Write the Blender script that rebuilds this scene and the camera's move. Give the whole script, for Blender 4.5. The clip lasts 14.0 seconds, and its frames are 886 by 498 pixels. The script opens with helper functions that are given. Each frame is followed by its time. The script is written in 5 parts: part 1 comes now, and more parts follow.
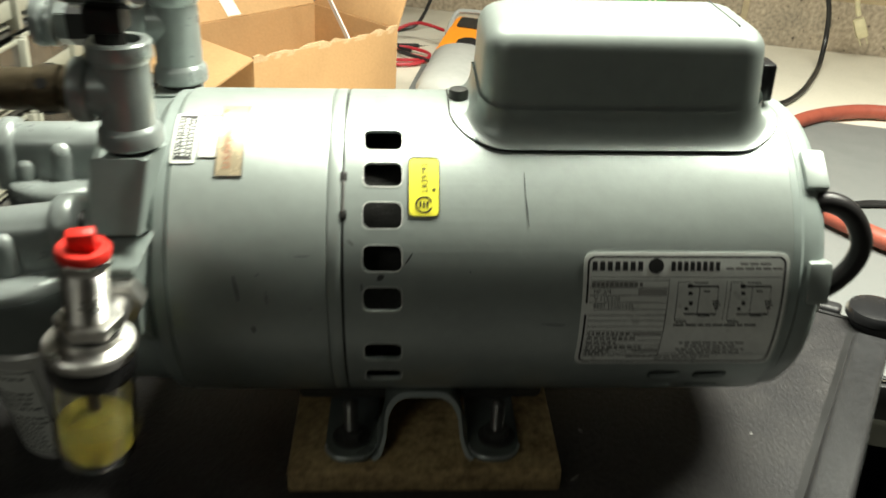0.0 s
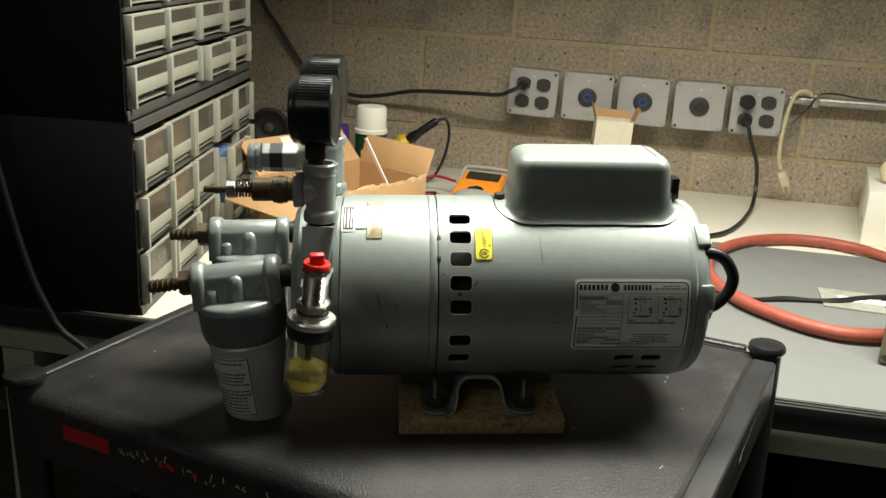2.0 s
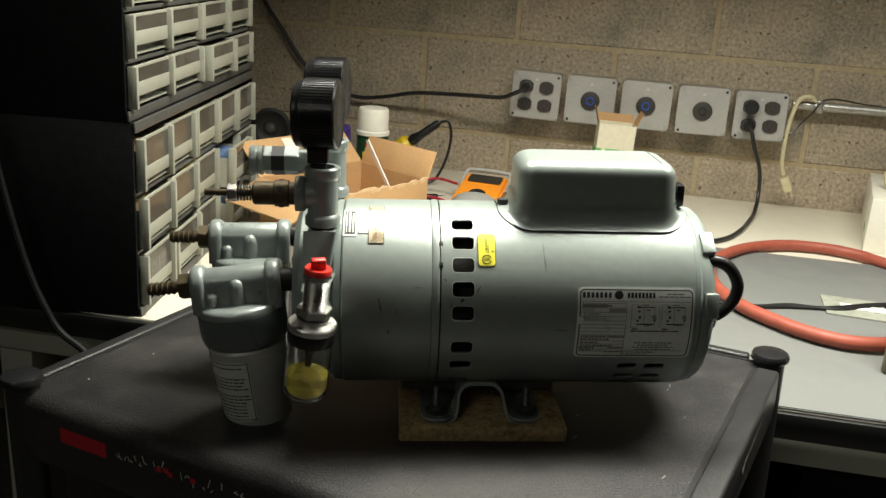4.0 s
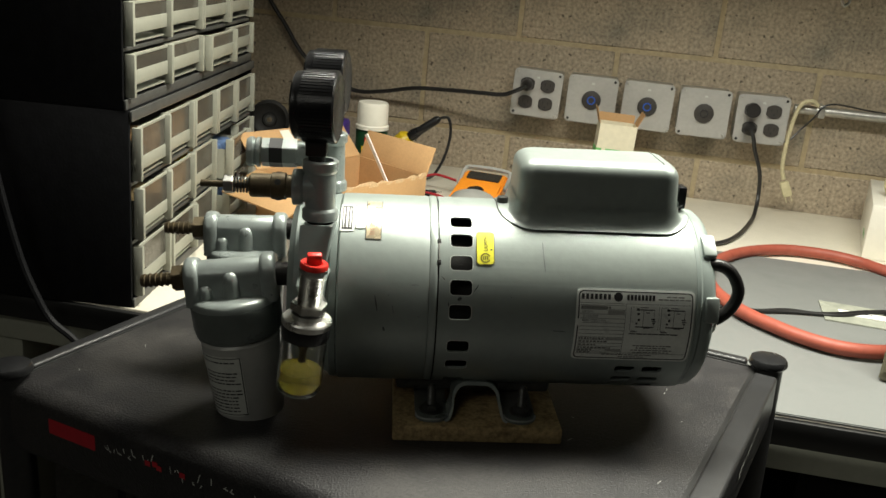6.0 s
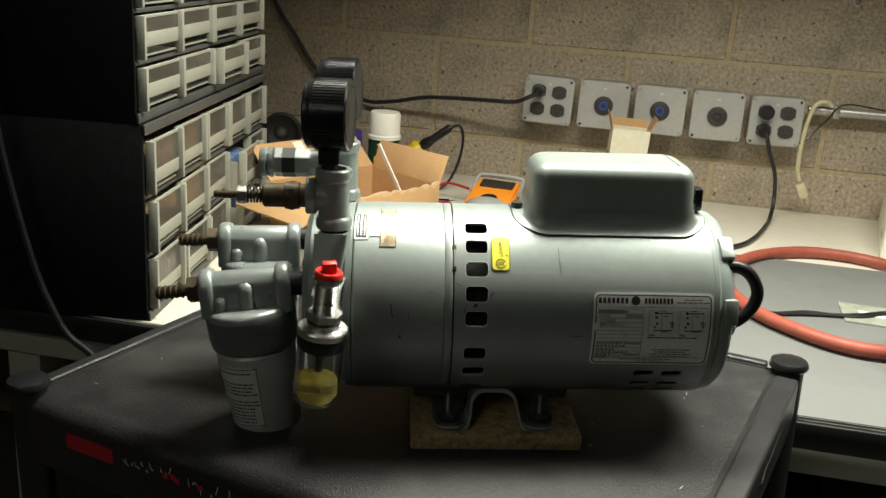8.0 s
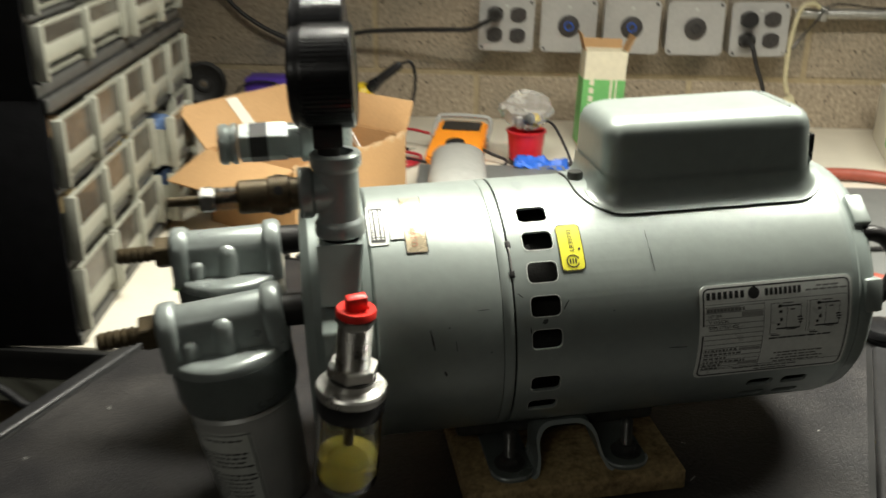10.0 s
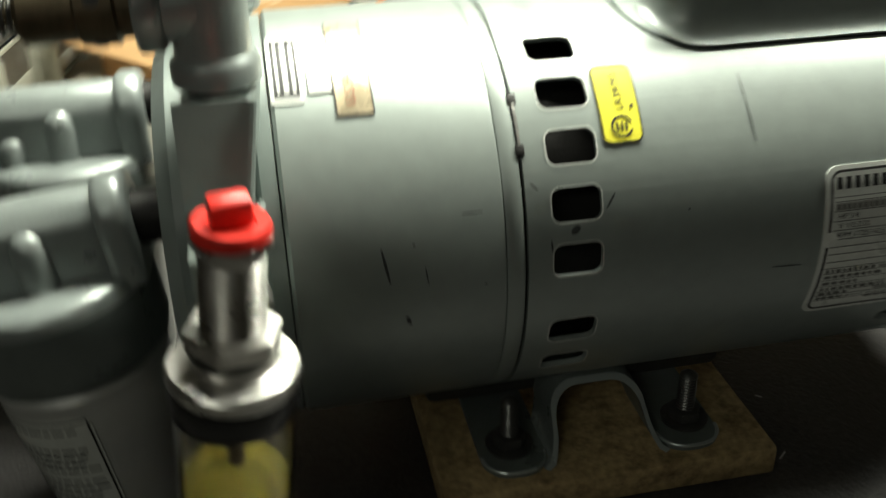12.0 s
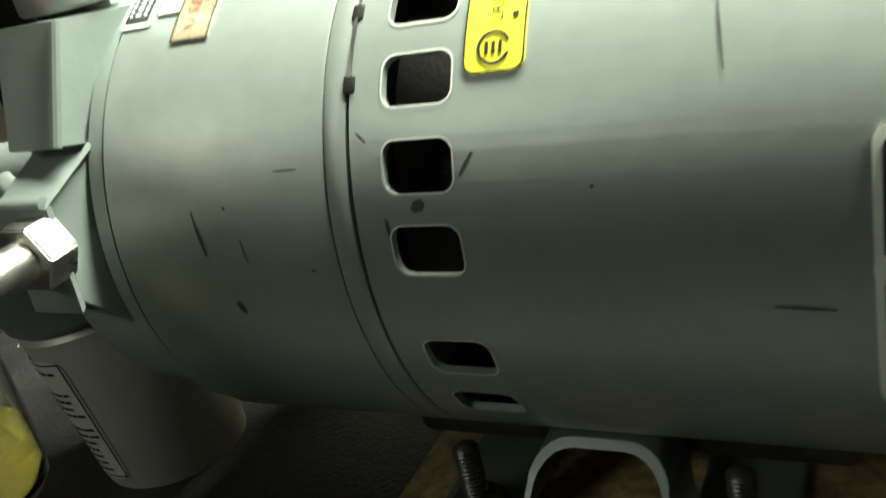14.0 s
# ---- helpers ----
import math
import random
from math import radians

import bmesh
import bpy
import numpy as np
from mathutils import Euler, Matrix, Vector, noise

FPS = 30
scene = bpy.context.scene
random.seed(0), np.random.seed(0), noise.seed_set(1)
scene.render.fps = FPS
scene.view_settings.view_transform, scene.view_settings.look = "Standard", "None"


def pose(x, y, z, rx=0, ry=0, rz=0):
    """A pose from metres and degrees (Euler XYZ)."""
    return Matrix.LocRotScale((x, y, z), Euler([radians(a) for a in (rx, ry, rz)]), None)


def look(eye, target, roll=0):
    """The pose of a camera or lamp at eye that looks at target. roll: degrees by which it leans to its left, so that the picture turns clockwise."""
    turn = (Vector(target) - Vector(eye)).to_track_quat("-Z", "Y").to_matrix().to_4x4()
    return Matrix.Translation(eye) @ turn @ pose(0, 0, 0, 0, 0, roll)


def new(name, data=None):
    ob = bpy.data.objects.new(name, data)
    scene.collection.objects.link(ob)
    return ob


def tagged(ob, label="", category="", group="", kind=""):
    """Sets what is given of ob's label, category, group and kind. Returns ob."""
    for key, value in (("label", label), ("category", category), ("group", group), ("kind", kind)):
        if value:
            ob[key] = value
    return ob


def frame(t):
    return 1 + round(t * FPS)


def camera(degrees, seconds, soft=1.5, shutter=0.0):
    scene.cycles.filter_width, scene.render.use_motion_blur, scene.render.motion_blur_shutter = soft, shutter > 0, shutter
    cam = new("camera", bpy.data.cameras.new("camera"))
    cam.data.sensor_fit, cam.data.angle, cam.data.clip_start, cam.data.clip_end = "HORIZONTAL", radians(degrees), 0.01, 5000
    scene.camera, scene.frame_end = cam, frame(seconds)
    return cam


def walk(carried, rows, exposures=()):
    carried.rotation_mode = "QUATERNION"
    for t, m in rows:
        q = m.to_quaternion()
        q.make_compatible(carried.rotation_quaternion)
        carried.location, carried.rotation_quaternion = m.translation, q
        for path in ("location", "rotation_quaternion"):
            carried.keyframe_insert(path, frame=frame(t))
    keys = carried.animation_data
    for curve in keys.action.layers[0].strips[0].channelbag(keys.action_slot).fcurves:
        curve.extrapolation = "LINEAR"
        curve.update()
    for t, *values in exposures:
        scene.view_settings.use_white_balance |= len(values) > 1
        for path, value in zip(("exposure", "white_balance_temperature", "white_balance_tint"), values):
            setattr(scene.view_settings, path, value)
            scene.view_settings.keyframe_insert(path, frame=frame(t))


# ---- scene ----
cam = camera(51.0, 14.0, shutter=0.5)
PATH = [
    (0, (0.0020, -0.4700, 1.1405), (0.0790, 1.3016, 0.2154), 1.33),
    (0.5, (-0.0270, -0.6360, 1.1590), (0.0620, 1.1900, 0.3479), 2.06),
    (1, (-0.0470, -0.7991, 1.1873), (0.0720, 1.0885, 0.5373), 1.72),
    (1.5, (-0.0640, -0.8180, 1.1900), (0.0360, 1.0863, 0.5868), 1.77),
    (2, (-0.0700, -0.8187, 1.1931), (0.0430, 1.0867, 0.5959), 1.30),
    (4.5, (-0.0730, -0.8094, 1.1963), (0.0450, 1.0963, 0.6010), 2.22),
    (5, (-0.0760, -0.8102, 1.1983), (0.0500, 1.1004, 0.6207), 2.74),
    (5.5, (-0.0770, -0.8066, 1.1940), (0.0480, 1.1011, 0.6066), 3.13),
    (6, (-0.0730, -0.7997, 1.1924), (0.0490, 1.1033, 0.5894), 3.23),
    (6.5, (-0.0740, -0.7938, 1.1909), (0.0480, 1.1082, 0.5847), 2.93),
    (7, (-0.0720, -0.7949, 1.1900), (0.0370, 1.1097, 0.5895), 2.69),
    (7.5, (-0.0750, -0.7956, 1.1930), (0.0320, 1.1119, 0.6014), 2.39),
    (7.7, (-0.0730, -0.7968, 1.1911), (0.0270, 1.1138, 0.6084), 2.17),
    (9.8, (-0.1290, -0.6420, 1.1800), (0.0450, 1.2350, 0.5150), -1.50),
    (10, (-0.1410, -0.5740, 1.1690), (0.1170, 1.2700, 0.4400), -1.70),
    (10.5, (-0.1450, -0.4300, 1.1490), (0.3575, 1.3235, 0.3280), -4.30),
    (10.8, (-0.1920, -0.3810, 1.1440), (0.7250, 1.1680, 0.2740), -7.90),
    (11, (-0.2195, -0.3745, 1.1350), (0.8590, 1.0570, 0.2495), -8.10),
    (11.3, (-0.2285, -0.3720, 1.1355), (0.9200, 0.9500, 0.1730), -7.25),
    (11.5, (-0.2175, -0.3610, 1.1275), (0.8235, 1.0620, 0.1845), -8.30),
    (11.8, (-0.1520, -0.3550, 1.0940), (0.5400, 1.2860, 0.1860), -4.00),
    (12, (-0.1120, -0.3610, 1.0770), (0.2120, 1.3610, 0.1130), -1.50),
    (12.2, (-0.0830, -0.3330, 1.0390), (0.1350, 1.4480, 0.1560), 2.80),
    (12.5, (-0.0360, -0.3310, 1.0290), (0.0240, 1.5330, 0.3050), 6.90),
    (13, (0.0780, -0.3310, 1.0110), (-0.5980, 1.3900, 0.2480), -4.10),
    (13.2, (0.0940, -0.3180, 1.0125), (-0.7000, 1.3600, 0.2650), -6.40),
    (13.5, (0.1100, -0.2850, 1.0120), (-0.7720, 1.3490, 0.2670), -10.60),
    (14, (0.0960, -0.2570, 1.0000), (-0.8280, 1.3230, 0.1940), -14.00),
]
# the clip's camera opens up as it comes close, and its white balance drifts greener
EXPOSURE = [(0, 0.35, 6500, 6), (0.8, 0.1, 6500, 10), (7.7, 0.0, 6500, 9), (10, 0.0, 6500, 11), (10.5, -0.15, 6500, 12), (11, -0.32, 6500, 9), (11.5, -0.12, 6500, 7), (12, 0.25, 6500, 4), (12.6, 0.5, 6500, 3), (13, 0.82, 6500, 2), (13.5, 0.92, 6500, 0), (14, 1.0, 6500, -2)]
walk(cam, [(t, look(eye, target, roll)) for t, eye, target, roll in PATH], EXPOSURE)


# ---- world, lamps ----
world = bpy.data.worlds.new("world")
scene.world = world
world.use_nodes = True
world.node_tree.nodes["Background"].inputs[0].default_value = (1.0, 0.95, 0.88, 1)
world.node_tree.nodes["Background"].inputs[1].default_value = 0.002


def area_lamp(name, m, sx, sy, watts, colour, spread=170):
    data = bpy.data.lights.new(name, "AREA")
    data.shape, data.size, data.size_y, data.energy, data.color = "RECTANGLE", sx, sy, watts, colour
    data.spread = radians(spread)
    ob = new(name, data)
    ob.matrix_world = m
    return ob


# the long shop light hung over the bench, and a dim room lamp behind the camera
area_lamp("shop_light", Matrix.Translation((0.36, 0.175, 1.70)) @ Matrix.Rotation(radians(-13.6), 4, "Z") @ pose(0, 0, 0, -4, 0, 0), 1.1, 0.18, 23.0, (1.0, 0.985, 0.855), 132)
area_lamp("room_light", look((-1.1, -1.6, 2.1), (-0.1, 0.0, 0.85)), 0.9, 0.2, 2.9, (1.0, 0.98, 0.86))

# ---- materials ----


def mat(name, base, rough=0.5, metal=0.0, vary=0.12, scale=40.0, bump=0.0, bscale=400.0, dark=None, stain=0.0, sscale=9.0, rvary=0.12,
        spec=0.5, coat=0.0, trans=0.0, ior=1.45, alpha=1.0, rand=0.0, island=0.0):
    """A procedural surface: base colour broken up by fine grain and by large stains, roughness that varies, fine relief."""
    m = bpy.data.materials.new(name)
    m.use_nodes = True
    nt = m.node_tree
    b = nt.nodes["Principled BSDF"]
    b.inputs["Metallic"].default_value = metal
    b.inputs["Specular IOR Level"].default_value = spec
    b.inputs["Coat Weight"].default_value = coat
    b.inputs["Transmission Weight"].default_value = trans
    b.inputs["IOR"].default_value = ior
    b.inputs["Alpha"].default_value = alpha
    tc = nt.nodes.new("ShaderNodeTexCoord")
    co = tc.outputs["Object"]
    n1 = nt.nodes.new("ShaderNodeTexNoise")
    n1.inputs["Scale"].default_value, n1.inputs["Detail"].default_value = scale, 5.0
    n2 = nt.nodes.new("ShaderNodeTexNoise")
    n2.inputs["Scale"].default_value, n2.inputs["Detail"].default_value, n2.inputs["Roughness"].default_value = sscale, 6.0, 0.62
    nt.links.new(co, n1.inputs["Vector"])
    nt.links.new(co, n2.inputs["Vector"])
    r1 = nt.nodes.new("ShaderNodeMapRange")
    r1.inputs["From Min"].default_value, r1.inputs["From Max"].default_value = 0.3, 0.7
    r1.inputs["To Min"].default_value, r1.inputs["To Max"].default_value = 1.0 - vary, 1.0 + vary
    nt.links.new(n1.outputs["Fac"], r1.inputs["Value"])
    mix = nt.nodes.new("ShaderNodeMix")
    mix.data_type = "RGBA"
    mix.inputs[6].default_value = (*base, 1)
    mix.inputs[7].default_value = (*(dark or [c * 0.45 for c in base]), 1)
    r2 = nt.nodes.new("ShaderNodeMapRange")
    r2.inputs["From Min"].default_value, r2.inputs["From Max"].default_value = 0.48, 0.72
    r2.inputs["To Min"].default_value, r2.inputs["To Max"].default_value = 0.0, stain
    nt.links.new(n2.outputs["Fac"], r2.inputs["Value"])
    nt.links.new(r2.outputs[0], mix.inputs[0])
    mul = nt.nodes.new("ShaderNodeVectorMath")
    mul.operation = "SCALE"
    nt.links.new(mix.outputs[2], mul.inputs[0])
    last = r1.outputs[0]
    if rand or island:
        src = nt.nodes.new("ShaderNodeObjectInfo").outputs["Random"] if rand else nt.nodes.new("ShaderNodeNewGeometry").outputs["Random Per Island"]
        r3 = nt.nodes.new("ShaderNodeMapRange")
        r3.inputs["To Min"].default_value, r3.inputs["To Max"].default_value = 1 - (rand or island), 1 + (rand or island)
        nt.links.new(src, r3.inputs["Value"])
        mm = nt.nodes.new("ShaderNodeMath")
        mm.operation = "MULTIPLY"
        nt.links.new(last, mm.inputs[0])
        nt.links.new(r3.outputs[0], mm.inputs[1])
        last = mm.outputs[0]
    nt.links.new(last, mul.inputs["Scale"])
    nt.links.new(mul.outputs[0], b.inputs["Base Color"])
    rr = nt.nodes.new("ShaderNodeMapRange")
    rr.inputs["From Min"].default_value, rr.inputs["From Max"].default_value = 0.3, 0.7
    rr.inputs["To Min"].default_value, rr.inputs["To Max"].default_value = max(rough - rvary, 0.03), min(rough + rvary, 1.0)
    nt.links.new(n2.outputs["Fac"], rr.inputs["Value"])
    nt.links.new(rr.outputs[0], b.inputs["Roughness"])
    if bump:
        n3 = nt.nodes.new("ShaderNodeTexNoise")
        n3.inputs["Scale"].default_value, n3.inputs["Detail"].default_value = bscale, 3.0
        nt.links.new(co, n3.inputs["Vector"])
        bp = nt.nodes.new("ShaderNodeBump")
        bp.inputs["Strength"].default_value, bp.inputs["Distance"].default_value = min(bump, 1.0), 0.001
        nt.links.new(n3.outputs["Fac"], bp.inputs["Height"])
        nt.links.new(bp.outputs[0], b.inputs["Normal"])
    return m


PAINT = mat("grey_enamel", (0.33, 0.37, 0.350), 0.40, 0.45, 0.04, 130, 0.10, 120, stain=0.2, sscale=14, rvary=0.05)
CAST = mat("grey_cast", (0.25, 0.29, 0.275), 0.40, 0.1, 0.05, 120, 0.07, 600, stain=0.25, sscale=20)
ZINC = mat("zinc_paint", (0.31, 0.345, 0.335), 0.34, 0.35, 0.06, 90, 0.1, 500, stain=0.3, sscale=30)
CUPPAINT = mat("cup_paint", (0.46, 0.465, 0.445), 0.42, 0.2, 0.04, 90, 0.1, 700, stain=0.2, sscale=25)
# darker than the filter head's grey: holds the clamp ring's shade, also paints straps
RINGP = mat("ring_shade_and_strap_paint", (0.135, 0.155, 0.148), 0.35, 0.2, 0.06, 90, 0.2, 500, stain=0.3, sscale=30)
STEEL = mat("steel", (0.68, 0.67, 0.64), 0.34, 1.0, 0.08, 200, 0.1, 900, stain=0.2, sscale=60)
DARKSTEEL = mat("dark_steel", (0.10, 0.10, 0.095), 0.4, 0.7, 0.15, 150, 0.2, 700, stain=0.3, sscale=60)
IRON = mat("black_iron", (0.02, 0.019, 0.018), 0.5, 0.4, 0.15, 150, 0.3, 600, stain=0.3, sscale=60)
BRASS = mat("old_brass", (0.11, 0.085, 0.05), 0.5, 0.6, 0.2, 200, 0.2, 900, stain=0.6, sscale=90)
BLACKPL = mat("black_plastic", (0.014, 0.014, 0.015), 0.26, 0.0, 0.1, 200, 0.1, 900)
REDPL = mat("red_plastic", (0.75, 0.035, 0.025), 0.35, 0.0, 0.05, 100)
REDLIP = mat("red_label", (0.45, 0.012, 0.025), 0.4, 0.0, 0.1, 100)
GLASS = mat("clear_glass", (1, 1, 1), 0.04, 0.0, 0.0, 10, trans=1.0, ior=1.45, rvary=0.02)
OIL = mat("yellow_oil", (0.98, 0.85, 0.20), 0.05, 0.0, 0.02, 10, trans=0.78, ior=1.4, rvary=0.02)
WOOD = mat("particle_wood", (0.34, 0.25, 0.12), 0.75, 0.0, 0.35, 260, 0.5, 500, dark=(0.10, 0.06, 0.03), stain=0.8, sscale=70)
LABELW = mat("label_white", (0.62, 0.64, 0.60), 0.42, 0.1, 0.04, 300, stain=0.15, sscale=60)
LABELN = mat("nameplate_aluminium", (0.74, 0.76, 0.72), 0.36, 0.12, 0.05, 300, stain=0.2, sscale=50)
LABELC = mat("copper_foil", (0.60, 0.50, 0.34), 0.3, 0.6, 0.06, 300, stain=0.3, sscale=90)
YELLOW = mat("yellow_label", (0.78, 0.72, 0.06), 0.45, 0.0, 0.04, 300)
INK = mat("black_ink", (0.02, 0.02, 0.02), 0.5, 0.0, 0.0, 10)
INKG = mat("grey_ink", (0.16, 0.16, 0.15), 0.5, 0.0, 0.1, 400)
INKR = mat("brown_ink", (0.30, 0.10, 0.05), 0.5, 0.0, 0.1, 400)
SCUFF = mat("scuff", (0.05, 0.055, 0.055), 0.6, 0.0, 0.3, 900)
CARTPL = mat("cart_plastic", (0.022, 0.021, 0.022), 0.46, 0.0, 0.3, 300, 0.7, 560, dark=(0.055, 0.051, 0.048), stain=0.8, sscale=7, rvary=0.1, spec=0.4)
CARTRIM = mat("cart_rim", (0.022, 0.022, 0.023), 0.42, 0.0, 0.2, 200, 0.3, 900, stain=0.3)
BLOCK = mat("concrete_block", (0.37, 0.305, 0.225), 0.9, 0.0, 0.34, 150, 1.0, 240, dark=(0.20, 0.185, 0.15), stain=0.8, sscale=8, rand=0.07)


def pitted(m, scale, lo, hi, deep):
    """Scatters small dark pits over a surface."""
    nt = m.node_tree
    b = nt.nodes["Principled BSDF"]
    src = b.inputs["Base Color"].links[0].from_socket
    n = nt.nodes.new("ShaderNodeTexNoise")
    n.inputs["Scale"].default_value, n.inputs["Detail"].default_value = scale, 2.0
    tc = nt.nodes.new("ShaderNodeTexCoord")
    nt.links.new(tc.outputs["Object"], n.inputs["Vector"])
    r = nt.nodes.new("ShaderNodeMapRange")
    r.inputs["From Min"].default_value, r.inputs["From Max"].default_value = lo, hi
    r.inputs["To Min"].default_value, r.inputs["To Max"].default_value = 1.0, deep
    nt.links.new(n.outputs["Fac"], r.inputs["Value"])
    s = nt.nodes.new("ShaderNodeVectorMath")
    s.operation = "SCALE"
    nt.links.new(src, s.inputs[0])
    nt.links.new(r.outputs[0], s.inputs["Scale"])
    nt.links.new(s.outputs[0], b.inputs["Base Color"])


pitted(BLOCK, 95.0, 0.64, 0.70, 0.35)
MORTAR = mat("mortar", (0.41, 0.335, 0.215), 0.9, 0.0, 0.12, 120, 0.6, 300, dark=(0.36, 0.27, 0.15), stain=0.6, sscale=6)
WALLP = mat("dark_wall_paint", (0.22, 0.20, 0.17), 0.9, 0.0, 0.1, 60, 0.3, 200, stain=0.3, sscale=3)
FLOORM = mat("concrete_floor", (0.12, 0.115, 0.105), 0.8, 0.0, 0.2, 60, 0.4, 200, stain=0.5, sscale=3)
LAMINATE = mat("white_laminate", (0.74, 0.69, 0.58), 0.45, 0.0, 0.04, 250, 0.05, 400, stain=0.12, sscale=8)
WHITEFR = mat("cream_steel", (0.42, 0.43, 0.36), 0.5, 0.1, 0.05, 100, stain=0.2)
BLACKED = mat("black_edge", (0.015, 0.015, 0.015), 0.4, 0.0, 0.1, 100)
MAT = mat("grey_mat", (0.165, 0.17, 0.165), 0.5, 0.0, 0.1, 500, 0.3, 1200, stain=0.25, sscale=6)
CABBLK = mat("black_cabinet", (0.008, 0.008, 0.009), 0.55, 0.0, 0.2, 60, 0.2, 300, stain=0.4, spec=0.15)
DRAWERP = mat("drawer_plastic", (0.34, 0.34, 0.285), 0.45, 0.0, 0.05, 150, stain=0.2, rand=0.05)
DRAWERW = mat("smoky_window", (0.17, 0.155, 0.13), 0.16, 0.0, 0.2, 80, trans=0.55, ior=1.35, stain=0.4, sscale=25, rand=0.25)
SHELFM = mat("drawer_steel", (0.10, 0.10, 0.095), 0.4, 0.3, 0.1, 100, stain=0.3)
CARDB = mat("cardboard", (0.50, 0.30, 0.14), 0.8, 0.0, 0.06, 300, 0.2, 500, stain=0.2, sscale=12)
CARDIN = mat("cardboard_edge", (0.55, 0.38, 0.22), 0.85, 0.0, 0.2, 400)
PAPER = mat("paper", (0.80, 0.78, 0.76), 0.7, 0.0, 0.02, 100)
WHITEPL = mat("white_plastic", (0.78, 0.75, 0.66), 0.4, 0.0, 0.02, 100, stain=0.1)
GREENB = mat("green_card", (0.16, 0.46, 0.14), 0.5, 0.0, 0.05, 100)
CREAMB = mat("cream_card", (0.72, 0.66, 0.50), 0.6, 0.0, 0.05, 100)
ORANGE = mat("orange_rubber", (0.85, 0.28, 0.02), 0.45, 0.0, 0.05, 100)
GREYPL = mat("grey_plastic", (0.36, 0.36, 0.34), 0.45, 0.0, 0.05, 100, stain=0.2)
COVERP = mat("grey_cover_plate", (0.47, 0.46, 0.44), 0.4, 0.25, 0.04, 150, 0.1, 500, stain=0.15, sscale=30)
OUTLET = mat("brown_outlet", (0.045, 0.04, 0.037), 0.45, 0.0, 0.1, 100)
BLUEPL = mat("blue_plastic", (0.02, 0.10, 0.50), 0.45, 0.0, 0.1, 100)
RAG = mat("blue_film", (0.03, 0.14, 0.62), 0.5, 0.0, 0.15, 60)
BLUESTOCK = mat("blue_parts", (0.10, 0.16, 0.30), 0.5, 0.0, 0.3, 90, stain=0.5, sscale=60)
PURPLE = mat("purple_plastic", (0.10, 0.05, 0.40), 0.4, 0.0, 0.1, 100)
GREENLAB = mat("dark_green_label", (0.01, 0.05, 0.02), 0.4, 0.0, 0.1, 100)
YELLOWPL = mat("yellow_plastic", (0.75, 0.52, 0.02), 0.4, 0.0, 0.1, 100)
HOSE = mat("red_rubber", (0.31, 0.072, 0.045), 0.5, 0.0, 0.08, 100, 0.2, 800, stain=0.2, sscale=30)
CORD = mat("black_cord", (0.016, 0.015, 0.015), 0.38, 0.0, 0.1, 100)
IVORY = mat("ivory_cord", (0.58, 0.52, 0.33), 0.5, 0.0, 0.1, 100)
GALV = mat("galvanised", (0.52, 0.51, 0.48), 0.4, 0.8, 0.1, 100, stain=0.3)
OLIVE = mat("olive_panel", (0.125, 0.115, 0.076), 0.5, 0.0, 0.05, 100, stain=0.15)
OLIVEKEY = mat("olive_key", (0.30, 0.28, 0.18), 0.5, 0.0, 0.05, 100)
LCD = mat("lcd", (0.03, 0.028, 0.025), 0.2, 0.0, 0.1, 60)
BEIGE = mat("beige_case", (0.52, 0.52, 0.36), 0.5, 0.0, 0.05, 100, stain=0.15)
SILVERPL = mat("silver_case", (0.42, 0.42, 0.42), 0.4, 0.4, 0.05, 100)
LEADR = mat("red_lead", (0.40, 0.02, 0.03), 0.4, 0.0, 0.05, 100)
REDCAN = mat("red_cup", (0.62, 0.02, 0.03), 0.35, 0.0, 0.05, 100)
BAG = mat("clear_bag", (0.9, 0.9, 0.9), 0.12, 0.0, 0.05, 60, 0.8, 60, trans=0.85, ior=1.1)
DRAWERF = mat("cream_drawer", (0.40, 0.40, 0.34), 0.5, 0.0, 0.04, 100, stain=0.15)

# ---- building helpers ----


def thing(name, m, label, category, group="", kind=""):
    ob = new(name)
    ob.matrix_world = m
    ob.empty_display_size = 0.02
    return tagged(ob, label, category, group, kind)


def mesh_of(bm, name, smooth=35):
    me = bpy.data.meshes.new(name)
    bmesh.ops.recalc_face_normals(bm, faces=bm.faces)
    for f in bm.faces:
        f.smooth = True
    for e in bm.edges:
        if len(e.link_faces) == 2 and e.calc_face_angle(0) > radians(smooth):
            e.smooth = False
    bm.to_mesh(me)
    bm.free()
    return me


def part(name, bm, material, parent, label="", smooth=35):
    me = mesh_of(bm, name, smooth) if isinstance(bm, bmesh.types.BMesh) else bm
    if not me.materials:
        me.materials.append(material)
    ob = new(name, me)
    ob.parent = parent
    if label:
        ob["label"] = label
    return ob


def join(*bms):
    out = bmesh.new()
    for b in bms:
        me = bpy.data.meshes.new("tmp")
        b.to_mesh(me)
        b.free()
        out.from_mesh(me)
        bpy.data.meshes.remove(me)
    return out


def moved(bm, m):
    bm.transform(m)
    return bm


def block(x0, x1, y0, y1, z0, z1, bev=0.0, seg=2):
    bm = bmesh.new()
    bmesh.ops.create_cube(bm, size=1.0)
    for w in bm.verts:
        w.co = Vector((x0 if w.co.x < 0 else x1, y0 if w.co.y < 0 else y1, z0 if w.co.z < 0 else z1))
    if bev:
        bmesh.ops.bevel(bm, geom=bm.edges[:], offset=bev, segments=seg, affect="EDGES", profile=0.5)
    return bm


